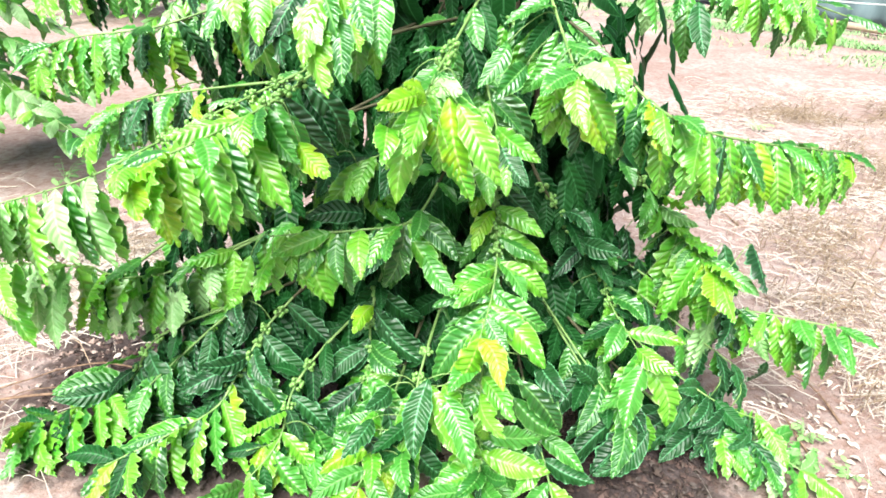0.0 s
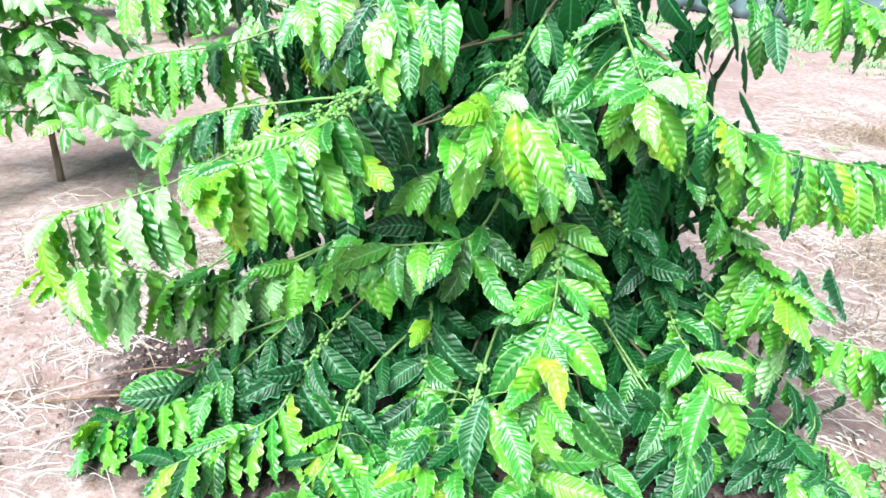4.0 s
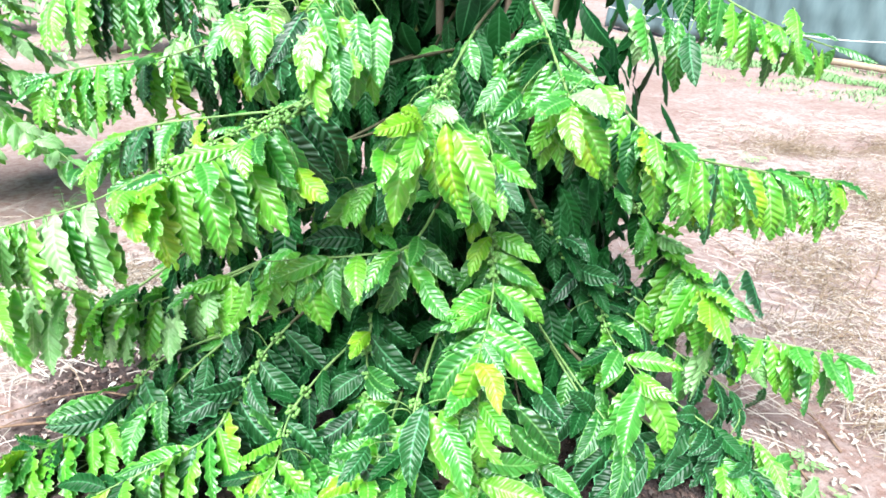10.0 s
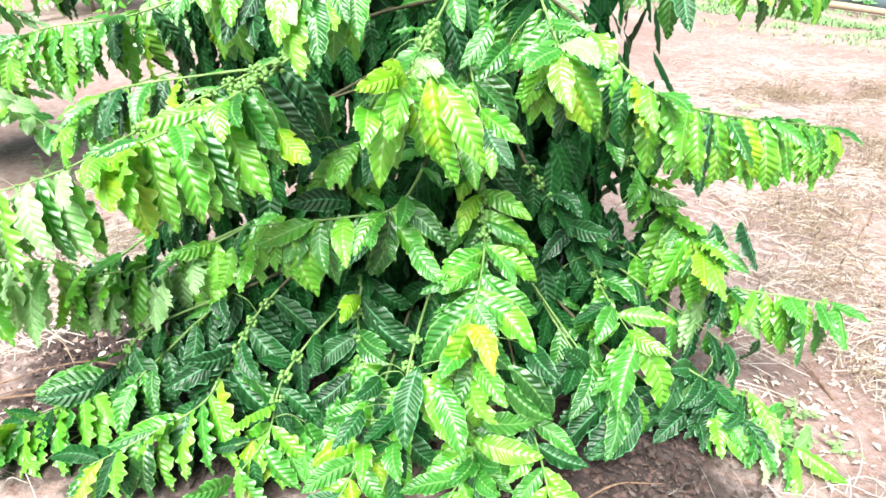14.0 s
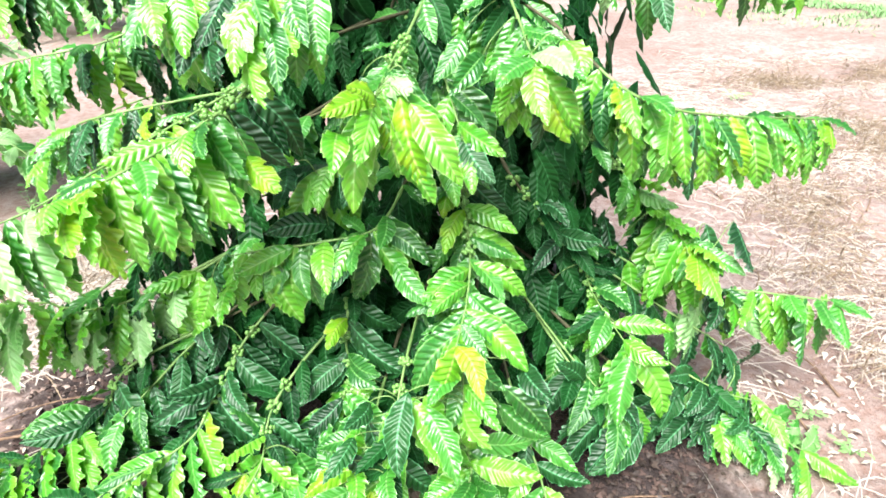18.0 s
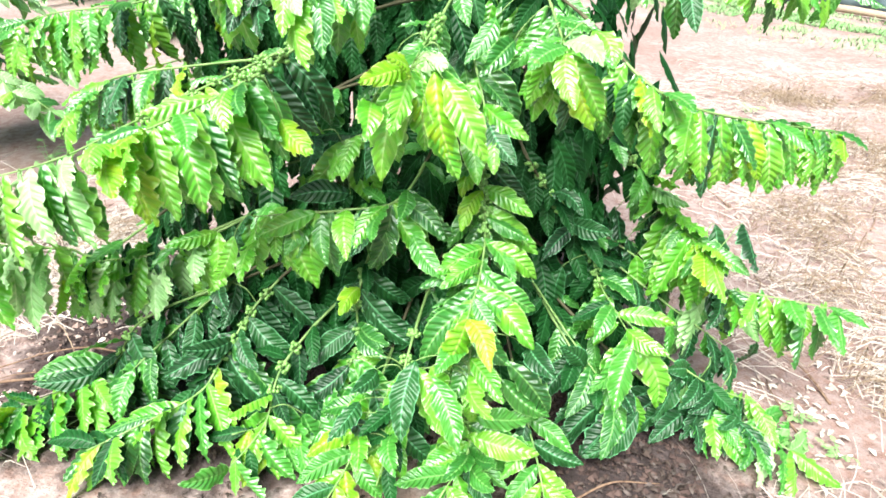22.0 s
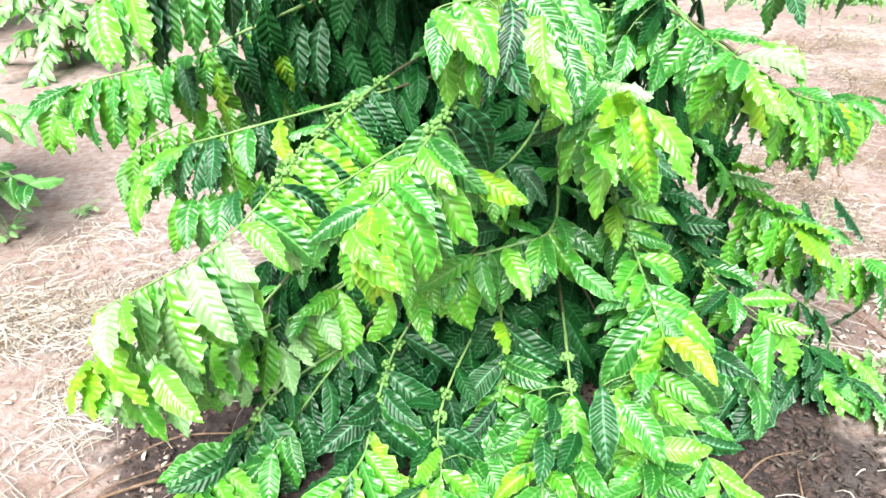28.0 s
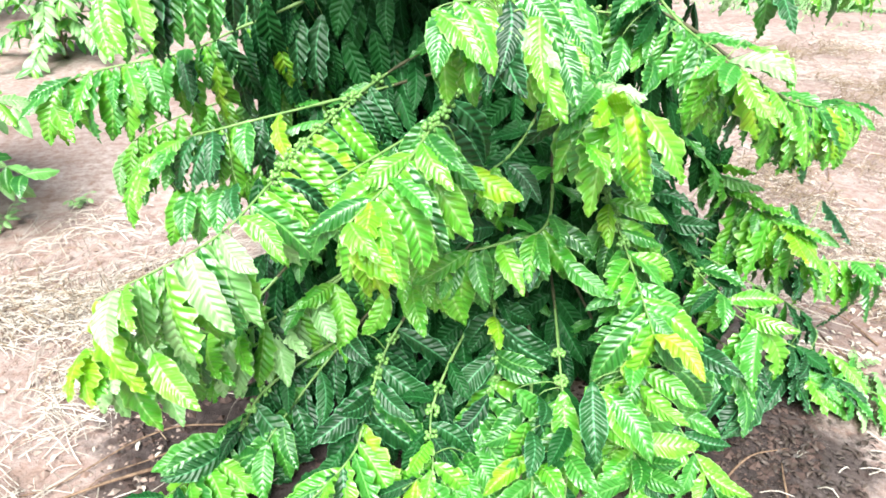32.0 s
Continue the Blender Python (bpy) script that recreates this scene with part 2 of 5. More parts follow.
def curve_points(points, steps):
    """A smooth line through the points, steps to each stretch."""
    p = np.array(points, float)
    q = np.vstack([2 * p[0] - p[1], p, 2 * p[-1] - p[-2]])
    made = []
    count = len(p) - 1
    for k in range(steps * count + 1):
        i = min(k // steps, count - 1)
        t = k / steps - i
        a, b, c, d = q[i:i + 4]
        made.append(0.5 * (2 * b + (c - a) * t + (2 * a - 5 * b + 4 * c - d) * t * t + (3 * b - a - 3 * c + d) * t ** 3))
    return np.array(made)


def tube(points, radii, sides=7, knots=0.0):
    """Verts and faces of a closed tube round a line; knots swells it at even steps."""
    pts = np.array(points, float)
    n = len(pts)
    tang = np.gradient(pts, axis=0)
    tang /= np.linalg.norm(tang, axis=1)[:, None] + 1e-9
    up = np.array((0.13, 0.21, 0.97))
    side = np.cross(tang, up)
    side /= np.linalg.norm(side, axis=1)[:, None] + 1e-9
    other = np.cross(side, tang)
    ang = np.linspace(0, 2 * math.pi, sides, endpoint=False)
    radii = np.array(radii, float) * (1 + knots * (np.arange(n) % 5 == 0))
    ring = np.cos(ang)[None, :, None] * side[:, None, :] + np.sin(ang)[None, :, None] * other[:, None, :]
    verts = (pts[:, None, :] + ring * radii[:, None, None]).reshape(-1, 3)
    faces = [(i * sides + j, i * sides + (j + 1) % sides, (i + 1) * sides + (j + 1) % sides, (i + 1) * sides + j) for i in range(n - 1) for j in range(sides)]
    faces += [tuple(range(sides))[::-1], tuple((n - 1) * sides + j for j in range(sides))]
    return verts, faces


def leaf_grid(nl, nw, rng, width=0.205, ripple=0.030, ruffle=0.026):
    """One leaf of length 1 along +y, its upper side +z: pointed oval, pleated between the veins, whose rows its mesh follows, with a waved edge and a bowed back."""
    w = np.linspace(0, 1, nl + 1)[:, None]
    u = np.linspace(-1, 1, nw + 1)[None, :]
    v = w + 0.15 * np.abs(u) * 4 * w * (1 - w)
    half = width * np.sin(math.pi * np.clip(v, 0, 1) ** 0.93) ** 0.82 * (1 - 0.10 * v) + 0.004
    phase = rng.uniform(0, 6)
    part = (10 * w) % 1.0
    half = half * (1 + 0.022 * np.sin(math.pi * part) * (ripple > 0) + 0.03 * np.sin(2 * math.pi * 3.3 * v + 2 * phase))
    if ruffle > 0.03:
        for side in (-1, 1):
            at, deep, wide = rng.uniform(0.3, 0.85), rng.uniform(0.0, 0.45), rng.uniform(0.02, 0.05)
            half = half * (1 - deep * np.exp(-((v - at) / wide) ** 2) * (u * side > 0) * np.abs(u) ** 2)
    x = u * half
    y = v + 0.0
    bow = rng.uniform(0.03, 0.12)
    z = bow * 4 * v * (1 - v) ** 1.2 + 0 * u
    z = z + rng.uniform(-0.65, 0.12) * np.abs(x)
    quilt = 0.4 * (1 - np.abs(2 * part - 1)) + 0.6 * np.sin(math.pi * part)
    z = z + ripple * quilt * np.minimum(1, 5 * np.abs(u)) * (1 - 0.35 * u ** 4) * np.sin(math.pi * w) ** 0.3
    z = z + ruffle * np.sin(2 * math.pi * (rng.uniform(2.6, 4.6) * v + 0.12 * np.sin(9 * v + phase)) + phase + (u > 0) * 1.7) * np.abs(u) ** 4 * np.sin(math.pi * w) ** 0.5
    z = z + 0.5 * ruffle * np.sin(2 * math.pi * rng.uniform(7.5, 9.5) * w + 3 * phase + (u > 0) * 2.3) * np.abs(u) ** 6 * np.sin(math.pi * w) ** 0.5
    twist, curl = rng.uniform(-0.35, 0.35) * (v - 0.3), rng.uniform(-0.03, 0.12)
    x, z = x * np.cos(twist) - z * np.sin(twist), x * np.sin(twist) + z * np.cos(twist)
    z = z - curl * np.clip(v - 0.55, 0, 1) ** 2 * 5
    x = x + rng.uniform(-0.10, 0.10) * np.sin(math.pi * v)
    verts = np.stack([x, y, z], -1).reshape(-1, 3)
    uvs = np.stack([u * 0.5 + 0.5 + 0 * w, w + 0 * u], -1).reshape(-1, 2)
    n = nw + 1
    faces = np.array([(i * n + j, i * n + j + 1, (i + 1) * n + j + 1, (i + 1) * n + j) for i in range(nl) for j in range(nw)])
    return verts, faces, uvs


def leaf_frame(base, heading, dip, length, out, twist=0.0):
    """The pose of a leaf from its base: heading and dip of its tip in degrees, its upper side turned towards out."""
    h, d = radians(heading), radians(dip)
    way = Vector((math.cos(h) * math.cos(d), math.sin(h) * math.cos(d), -math.sin(d)))
    normal = Vector(out)
    normal = normal - way * normal.dot(way)
    if normal.length < 0.05:
        normal = Vector((0, 0, 1)) - way * way.z
    normal.normalize()
    m = Matrix((way.cross(normal), way, normal)).transposed()
    m = m @ Matrix.Rotation(radians(twist), 3, "Y")
    return Matrix.Translation(base) @ m.to_4x4() @ Matrix.Diagonal((length, length, length, 1))


leaf_rng = np.random.default_rng(7)
LEAF_SHAPES = []
for k in range(9):
    LEAF_SHAPES.append((leaf_grid(60, 8, leaf_rng, leaf_rng.uniform(0.162, 0.205), 0.032, 0.030), leaf_grid(60, 8, leaf_rng, leaf_rng.uniform(0.155, 0.19), 0.030, 0.042)))
LEAF_MESHES = {}
for k, shapes in enumerate(LEAF_SHAPES):
    for tone in range(5):
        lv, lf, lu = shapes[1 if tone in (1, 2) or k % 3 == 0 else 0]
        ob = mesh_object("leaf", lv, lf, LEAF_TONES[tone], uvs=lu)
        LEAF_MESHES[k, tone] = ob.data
        bpy.data.objects.remove(ob)
SMALL_LEAVES = [leaf_grid(9, 4, leaf_rng, leaf_rng.uniform(0.175, 0.215), 0.0) for k in range(6)]
MID_LEAVES = [leaf_grid(30, 4, leaf_rng, leaf_rng.uniform(0.18, 0.23)) for k in range(6)]
NEAR_LEAVES = [leaf_grid(50, 6, leaf_rng, leaf_rng.uniform(0.15, 0.195)) for k in range(6)]


def crowd(name, frames, tone, parent=None, label="", category="", kind="stuff", shapes=None):
    """Many small leaves as one mesh; frames are their poses."""
    verts, faces, uvs, start = [], [], [], 0
    for i, m in enumerate(frames):
        lv, lf, lu = (shapes or SMALL_LEAVES)[i % 6]
        a = np.array(m)
        verts.append(lv @ a[:3, :3].T + a[:3, 3])
        faces.append(lf + start)
        uvs.append(lu)
        start += len(lv)
    ob = mesh_object(name, np.vstack(verts), np.vstack(faces), JOINED_TONES[tone], parent, label, uvs=np.vstack(uvs))
    return tagged(ob, "", category, "", kind)


# ---- ground ----
def ground_height(x, y):
    """Low swells, clods and a shallow furrow in the soil."""
    h = 0.035 * noise.noise((x * 0.7, y * 0.7, 0.3)) + 0.018 * noise.noise((x * 3.1, y * 3.1, 1.7)) + 0.010 * noise.noise((x * 9, y * 9, 4.2))
    near = math.exp(-((x - 0.1) ** 2 + (y - 1.9) ** 2) / 0.8)
    return h * (1 - 0.55 * near) - 0.015 * (1 - near)


def spread(low, high, step, far):
    """Even steps from low to high, then ever wider ones out to far."""
    line, s = list(np.arange(low, high, step)), step
    while line[-1] < far:
        s *= 1.28
        line.append(line[-1] + s)
    s = step
    while line[0] > -far:
        s *= 1.28
        line.insert(0, line[0] - s)
    return np.array(line)


gx, gy = spread(-3.6, 4.2, 0.035, 600), spread(0.2, 6.5, 0.035, 600)
gv = [(x, y, ground_height(x, y) if abs(x) < 40 and abs(y) < 40 else 0.0) for y in gy for x in gx]
gw = len(gx)
gf = [(i * gw + j, i * gw + j + 1, (i + 1) * gw + j + 1, (i + 1) * gw + j) for i in range(len(gy) - 1) for j in range(gw - 1)]
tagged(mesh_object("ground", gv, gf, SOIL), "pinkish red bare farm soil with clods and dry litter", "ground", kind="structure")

TREE = Vector((-0.02, 2.02, 0.0))
rnd = random.Random(11)


def ribbons(name, blades, material, label, category, parent=None):
    """Thin bent strips as one mesh; blades hold base, heading, length, width, rise and bend."""
    verts, faces = [], []
    for (x, y, z), head, length, width, rise, bend in blades:
        n, px, py = 4, x, y
        first = len(verts)
        for k in range(n + 1):
            f = k / n
            a = head + bend * f
            verts.append((px - math.sin(a) * width / 2, py + math.cos(a) * width / 2, z + rise * math.sin(math.pi * min(f * 1.1, 1)) + 0.004))
            verts.append((px + math.sin(a) * width / 2, py - math.cos(a) * width / 2, z + rise * math.sin(math.pi * min(f * 1.1, 1)) + 0.002))
            px, py = px + math.cos(a) * length / n, py + math.sin(a) * length / n
        faces += [(first + 2 * k, first + 2 * k + 1, first + 2 * k + 3, first + 2 * k + 2) for k in range(n)]
    return tagged(mesh_object(name, verts, faces, material, parent, label), "", category, "", "stuff")


def straw_patch(cx, cy, rx, ry, count, label, turn=None, material=STRAW, rise=0.03):
    made = []
    while len(made) < count:
        r, a = math.sqrt(rnd.random()), rnd.uniform(0, 2 * math.pi)
        x, y = cx + rx * r * math.cos(a) + rnd.gauss(0, 0.12), cy + ry * r * math.sin(a) + rnd.gauss(0, 0.12)
        if noise.noise((x * 2.3, y * 2.3, 7.0)) < rnd.uniform(-0.35, 0.35):
            continue
        head = rnd.gauss(turn, 1.2) if turn is not None else rnd.uniform(0, 2 * math.pi)
        made.append(((x, y, ground_height(x, y) + rnd.uniform(0, 0.02)), head, 0.03 + 0.23 * rnd.random() ** 1.6, rnd.uniform(0.0008, 0.0030), rnd.uniform(0.0, rise), rnd.uniform(-0.6, 0.6)))
    return ribbons("straw", made, material, label, "straw")


straw_patch(-1.88, 2.1, 0.42, 0.42, 1500, "heap of pale dry straw lying on red soil", 0.4)
straw_patch(-1.8, 2.75, 0.9, 0.55, 1100, "thin scatter of pale dry straw on soil")
straw_patch(1.9, 3.6, 1.2, 1.2, 1900, "matted pale dry straw over bare soil", 0.2)
straw_patch(1.6, 2.1, 0.8, 0.7, 1000, "loose pale dry straw beside the coffee tree", 0.5)
straw_patch(3.2, 5.2, 1.9, 1.9, 2000, "wide litter of pale dry straw on soil", 0.1)
straw_patch(1.35, 1.5, 0.5, 0.5, 600, "loose dry straw stalks on soil")
straw_patch(1.3, 4.6, 0.9, 0.9, 1000, "thin scatter of dry straw on pink soil")
straw_patch(-1.6, 1.35, 0.3, 0.25, 160, "loose dry straw stalks over pale soil", 0.3)
straw_patch(0.5, 1.2, 0.4, 0.2, 10, "few broken dry stalks on dark soil")

for cx, cy, rx, ry, count in ((2.5, 5.7, 0.6, 0.35, 800), (1.75, 3.1, 0.45, 0.3, 520), (3.1, 4.6, 0.7, 0.4, 750), (2.3, 4.1, 0.55, 0.3, 620), (3.7, 5.8, 0.6, 0.35, 500), (2.6, 3.4, 0.4, 0.3, 350), (1.45, 2.5, 0.3, 0.25, 240), (-2.0, 2.3, 0.45, 0.4, 350), (1.3, 1.75, 0.3, 0.25, 200)):
    straw_patch(cx, cy, rx, ry, count, "clump of grey-brown weathered straw on the soil", 0.3, DARK_STRAW, 0.09)


def litter_patch(cx, cy, rx, ry, count, material, label, size):
    verts, faces = [], []
    k = 0
    while k < count:
        r, a = math.sqrt(rnd.random()), rnd.uniform(0, 2 * math.pi)
        x, y = cx + rx * r * math.cos(a), cy + ry * r * math.sin(a)
        if noise.noise((x * 5, y * 5, 2.0)) < rnd.uniform(-0.5, 0.3):
            continue
        k += 1
        m = leaf_frame((x, y, ground_height(x, y) + 0.008), rnd.uniform(0, 360), rnd.uniform(-25, 8), rnd.uniform(0.25, 1) ** 1.5 * size, (rnd.gauss(0, 0.4), rnd.gauss(0, 0.4), 1))
        lv, lf, lu = SMALL_LEAVES[k % 6]
        arr = np.array(m)
        bent = lv.copy()
        bent[:, 2] = bent[:, 2] * 1.6 + 0.9 * np.abs(bent[:, 0])
        faces.append(lf + len(verts) * len(lv))
        verts.append(bent @ arr[:3, :3].T + arr[:3, 3])
    return tagged(mesh_object("dry_leaves", np.vstack(verts), np.vstack(faces), material, None, label), "", "dry leaves", "", "stuff")


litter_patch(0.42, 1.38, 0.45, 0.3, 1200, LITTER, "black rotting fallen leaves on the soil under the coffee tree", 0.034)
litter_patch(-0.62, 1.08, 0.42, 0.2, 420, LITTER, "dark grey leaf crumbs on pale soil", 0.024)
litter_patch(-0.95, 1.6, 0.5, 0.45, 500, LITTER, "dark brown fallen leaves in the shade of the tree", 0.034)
litter_patch(1.12, 1.52, 0.42, 0.3, 230, DRY_LEAF, "bleached curled dry leaves lying among weeds", 0.042)
litter_patch(1.7, 2.9, 1.1, 1.2, 110, DRY_LEAF, "scattered bleached dry leaves on the soil", 0.05)
litter_patch(-1.7, 1.9, 0.8, 0.8, 70, DRY_LEAF, "scattered bleached dry leaves on the soil", 0.045)


def clods(cx, cy, rx, ry, count, label, material):
    """Crumbs and clods of earth, half sunk, as one mesh: each a squashed eight-sided lump."""
    verts, faces = [], []
    for k in range(count):
        r, a = math.sqrt(rnd.random()), rnd.uniform(0, 2 * math.pi)
        x, y = cx + rx * r * math.cos(a), cy + ry * r * math.sin(a)
        size = 0.003 + 0.016 * rnd.random() ** 4
        z, s = ground_height(x, y) + size * 0.15, len(verts)
        turn = rnd.uniform(0, 1.5)
        for j in range(4):
            d = size * rnd.uniform(0.7, 1.3)
            verts.append((x + d * math.cos(turn + j * 1.571), y + d * math.sin(turn + j * 1.571), z + size * rnd.uniform(-0.3, 0.3)))
        verts += [(x + rnd.uniform(-0.3, 0.3) * size, y + rnd.uniform(-0.3, 0.3) * size, z + size * rnd.uniform(0.5, 0.9)), (x, y, z - size)]
        faces += [(s + j, s + (j + 1) % 4, s + 4) for j in range(4)] + [(s + (j + 1) % 4, s + j, s + 5) for j in range(4)]
    tagged(mesh_object("soil_clods", verts, faces, material, None, label, smooth=False), "", "clods", "", "stuff")


clods(-1.9, 1.9, 0.7, 1.0, 1800, "loose crumbs of red soil beside the coffee tree", CLOD)
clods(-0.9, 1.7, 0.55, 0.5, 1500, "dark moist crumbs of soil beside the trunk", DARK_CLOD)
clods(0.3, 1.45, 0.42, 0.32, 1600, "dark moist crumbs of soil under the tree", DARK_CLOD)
clods(2.0, 2.9, 1.6, 1.8, 4200, "loose crumbs of pinkish soil among straw", CLOD)


def dead_twig(points, radius, label):
    pts = curve_points(points, 6)
    pts[:, 2] += [ground_height(x, y) for x, y in pts[:, :2]]
    rad = np.linspace(radius, radius * 0.35, len(pts))
    verts, faces = tube(pts, rad, 6, 0.2)
    tagged(mesh_object("dead_twig", verts, faces, DEAD_WOOD), label, "twig", "dead twigs on the soil")


dead_twig([(-1.0, 1.52, 0.01), (-1.35, 1.44, 0.03), (-1.6, 1.38, 0.02), (-1.9, 1.42, 0.01)], 0.006, "long dark dead branch lying on red soil")
dead_twig([(-1.02, 1.62, 0.01), (-1.3, 1.60, 0.03), (-1.55, 1.45, 0.012), (-1.75, 1.42, 0.01)], 0.0035, "dark crooked dead twig lying on red soil")
dead_twig([(-1.22, 1.55, 0.008), (-1.42, 1.46, 0.02), (-1.48, 1.36, 0.01)], 0.0025, "thin brown dead twig lying on straw")
dead_twig([(-1.4, 1.25, 0.006), (-1.15, 1.28, 0.02), (-0.9, 1.22, 0.01)], 0.0025, "long thin dead twig lying on soil")
dead_twig([(0.30, 1.22, 0.006), (0.42, 1.28, 0.02), (0.55, 1.30, 0.01)], 0.004, "pale dead twig under the tree")
dead_twig([(0.42, 1.05, 0.006), (0.45, 1.15, 0.02), (0.5, 1.25, 0.012)], 0.005, "bleached stick lying on bare soil")
dead_twig([(1.08, 2.32, 0.008), (1.2, 2.30, 0.03), (1.34, 2.36, 0.01)], 0.005, "small dark dead twig on bare soil")
for k in range(14):
    x, y, a = rnd.uniform(0.9, 2.8), rnd.uniform(1.6, 4.4), rnd.uniform(0, 3.14)
    dx, dy = math.cos(a) * 0.14, math.sin(a) * 0.14
    dead_twig([(x - dx, y - dy, 0.005), (x + rnd.uniform(-0.03, 0.03), y + rnd.uniform(-0.03, 0.03), 0.02), (x + dx, y + dy, 0.006)], 0.004, "thin dead twig among dry straw")


# ---- weeds and grass ----
def weed(x, y, size, label):
    base = thing("weed", (x, y, ground_height(x, y)), label, "weed", "weeds on the soil")
    for k in range(rnd.randint(5, 8)):
        a = rnd.uniform(0, 2 * math.pi)
        r, h = size * rnd.uniform(0.4, 1.0), size * rnd.uniform(0.3, 1.0)
        pts = curve_points([(0, 0, 0), (math.cos(a) * r * 0.4, math.sin(a) * r * 0.4, h * 0.7), (math.cos(a) * r, math.sin(a) * r, h)], 3)
        verts, faces = tube(pts, np.linspace(0.0018, 0.0009, len(pts)), 5)
        mesh_object("stem", verts, faces, WEED, base)
        for j in range(3):
            p = pts[-1 - 2 * j]
            lv, lf, lu = SMALL_LEAVES[(k + j) % 6]
            m = np.array(leaf_frame(p, math.degrees(a) + rnd.uniform(-70, 70), rnd.uniform(-10, 35), size * rnd.uniform(0.28, 0.5), (0, 0, 1)))
            mesh_object("leaf", (lv * (1.4, 1, 1)) @ m[:3, :3].T + m[:3, 3], lf, WEED, base)


for x, y, size in ((0.98, 1.50, 0.06), (1.10, 1.48, 0.06), (1.02, 1.62, 0.06), (0.86, 1.62, 0.05), (-1.28, 2.05, 0.11), (-1.42, 1.95, 0.08)):
    weed(x, y, size, "small sprawling pale green weed on soil")
for x, y, size in ((-2.36, 3.1, 0.13), (-2.1, 3.3, 0.09), (-1.5, 3.6, 0.08), (1.95, 5.1, 0.10)):
    weed(x, y, size, "small yellow-green seedling weed on bare soil")

grass = []
while len(grass) < 15000:
    f = rnd.random()
    x, y = 1.0 + 6.4 * f + rnd.gauss(0, 0.7), 13.3 - 7.0 * f + rnd.gauss(0, 0.45)
    if noise.noise((x * 1.3, y * 1.3, 3.0)) > -0.05:
        grass.append((x, y))
gverts, gfaces = [], []
for x, y in grass:
    a, h, w = rnd.uniform(0, 6.28), rnd.uniform(0.02, 0.07), rnd.uniform(0.003, 0.009)
    lean = rnd.uniform(0.03, 0.12)
    s = len(gverts)
    z = ground_height(x, y)
    gverts += [(x - w * math.sin(a), y + w * math.cos(a), z), (x + w * math.sin(a), y - w * math.cos(a), z),
               (x + w * 0.7 * math.sin(a) + lean * 0.5 * math.cos(a), y - w * 0.7 * math.cos(a) + lean * 0.5 * math.sin(a), z + h * 0.7),
               (x - w * 0.7 * math.sin(a) + lean * 0.5 * math.cos(a), y + w * 0.7 * math.cos(a) + lean * 0.5 * math.sin(a), z + h * 0.7),
               (x + lean * math.cos(a), y + lean * math.sin(a), z + h)]
    gfaces += [(s, s + 1, s + 2, s + 3), (s + 3, s + 2, s + 4)]
tagged(mesh_object("grass", gverts, gfaces, GRASS), "strip of pale green grass along the shade net", "grass", kind="stuff")


# ---- shade net fence at the field's edge ----
def net_line(f):
    return np.array((2.0 + 8.0 * f, 14.6 - 8.6 * f))


net = thing("shade_net_fence", (*net_line(0.4), 0), "dark grey-green shade net fence with slack folds on posts", "fence")
nverts, nfaces, cols, rows_ = [], [], 150, 16
for i in range(cols + 1):
    px, py = net_line(i / cols) - net_line(0.4)
    for j in range(rows_ + 1):
        z = 2.3 * j / rows_
        fold = 0.05 * math.sin(i * 0.9 + 0.2 * j) * math.sin(j * 0.5 + i * 0.11) + 0.04 * math.sin(i * 0.23) + 0.05 * noise.noise((i * 0.15, j * 0.5, 0))
        nverts.append((px + fold * 0.7, py + fold * 0.7, z + 0.03 + 0.03 * math.sin(i * 0.5)))
r1 = rows_ + 1
nfaces = [(i * r1 + j, (i + 1) * r1 + j, (i + 1) * r1 + j + 1, i * r1 + j + 1) for i in range(cols) for j in range(rows_)]
cloth = mesh_object("net_cloth", nverts, nfaces, NET, net)
cloth.modifiers.new("thickness", "SOLIDIFY").thickness = 0.004
for f in (0.0, 0.25, 0.5, 0.75, 1.0):
    px, py = net_line(f) - net_line(0.4)
    verts, faces = tube([(px + 0.12, py + 0.12, -0.02), (px + 0.12, py + 0.12, 1.2), (px + 0.13, py + 0.12, 2.45)], (0.045, 0.042, 0.04), 9)
    mesh_object("post", verts, faces, TIMBER, net)
line = [(*(net_line(f) - net_line(0.4) - 0.12), 0.46 - 0.10 * math.sin(math.pi * (f * 4 % 1))) for f in np.linspace(0, 1, 49)]
verts, faces = tube(line, [0.008] * len(line), 5)
mesh_object("string", verts, faces, STRING, net, "slack white string")
for f in (0.36, 0.52):
    a, b = net_line(f), net_line(f + 0.13)
    a, b = a - 0.22, b - 0.22
    verts, faces = tube([(*a, 0.05), (*((a + b) / 2), 0.06), (*b, 0.05)], (0.05, 0.055, 0.045), 8)
    tagged(mesh_object("timber_pole", verts, faces, TIMBER), "weathered timber pole lying along the net", "pole", "timber poles by the net")


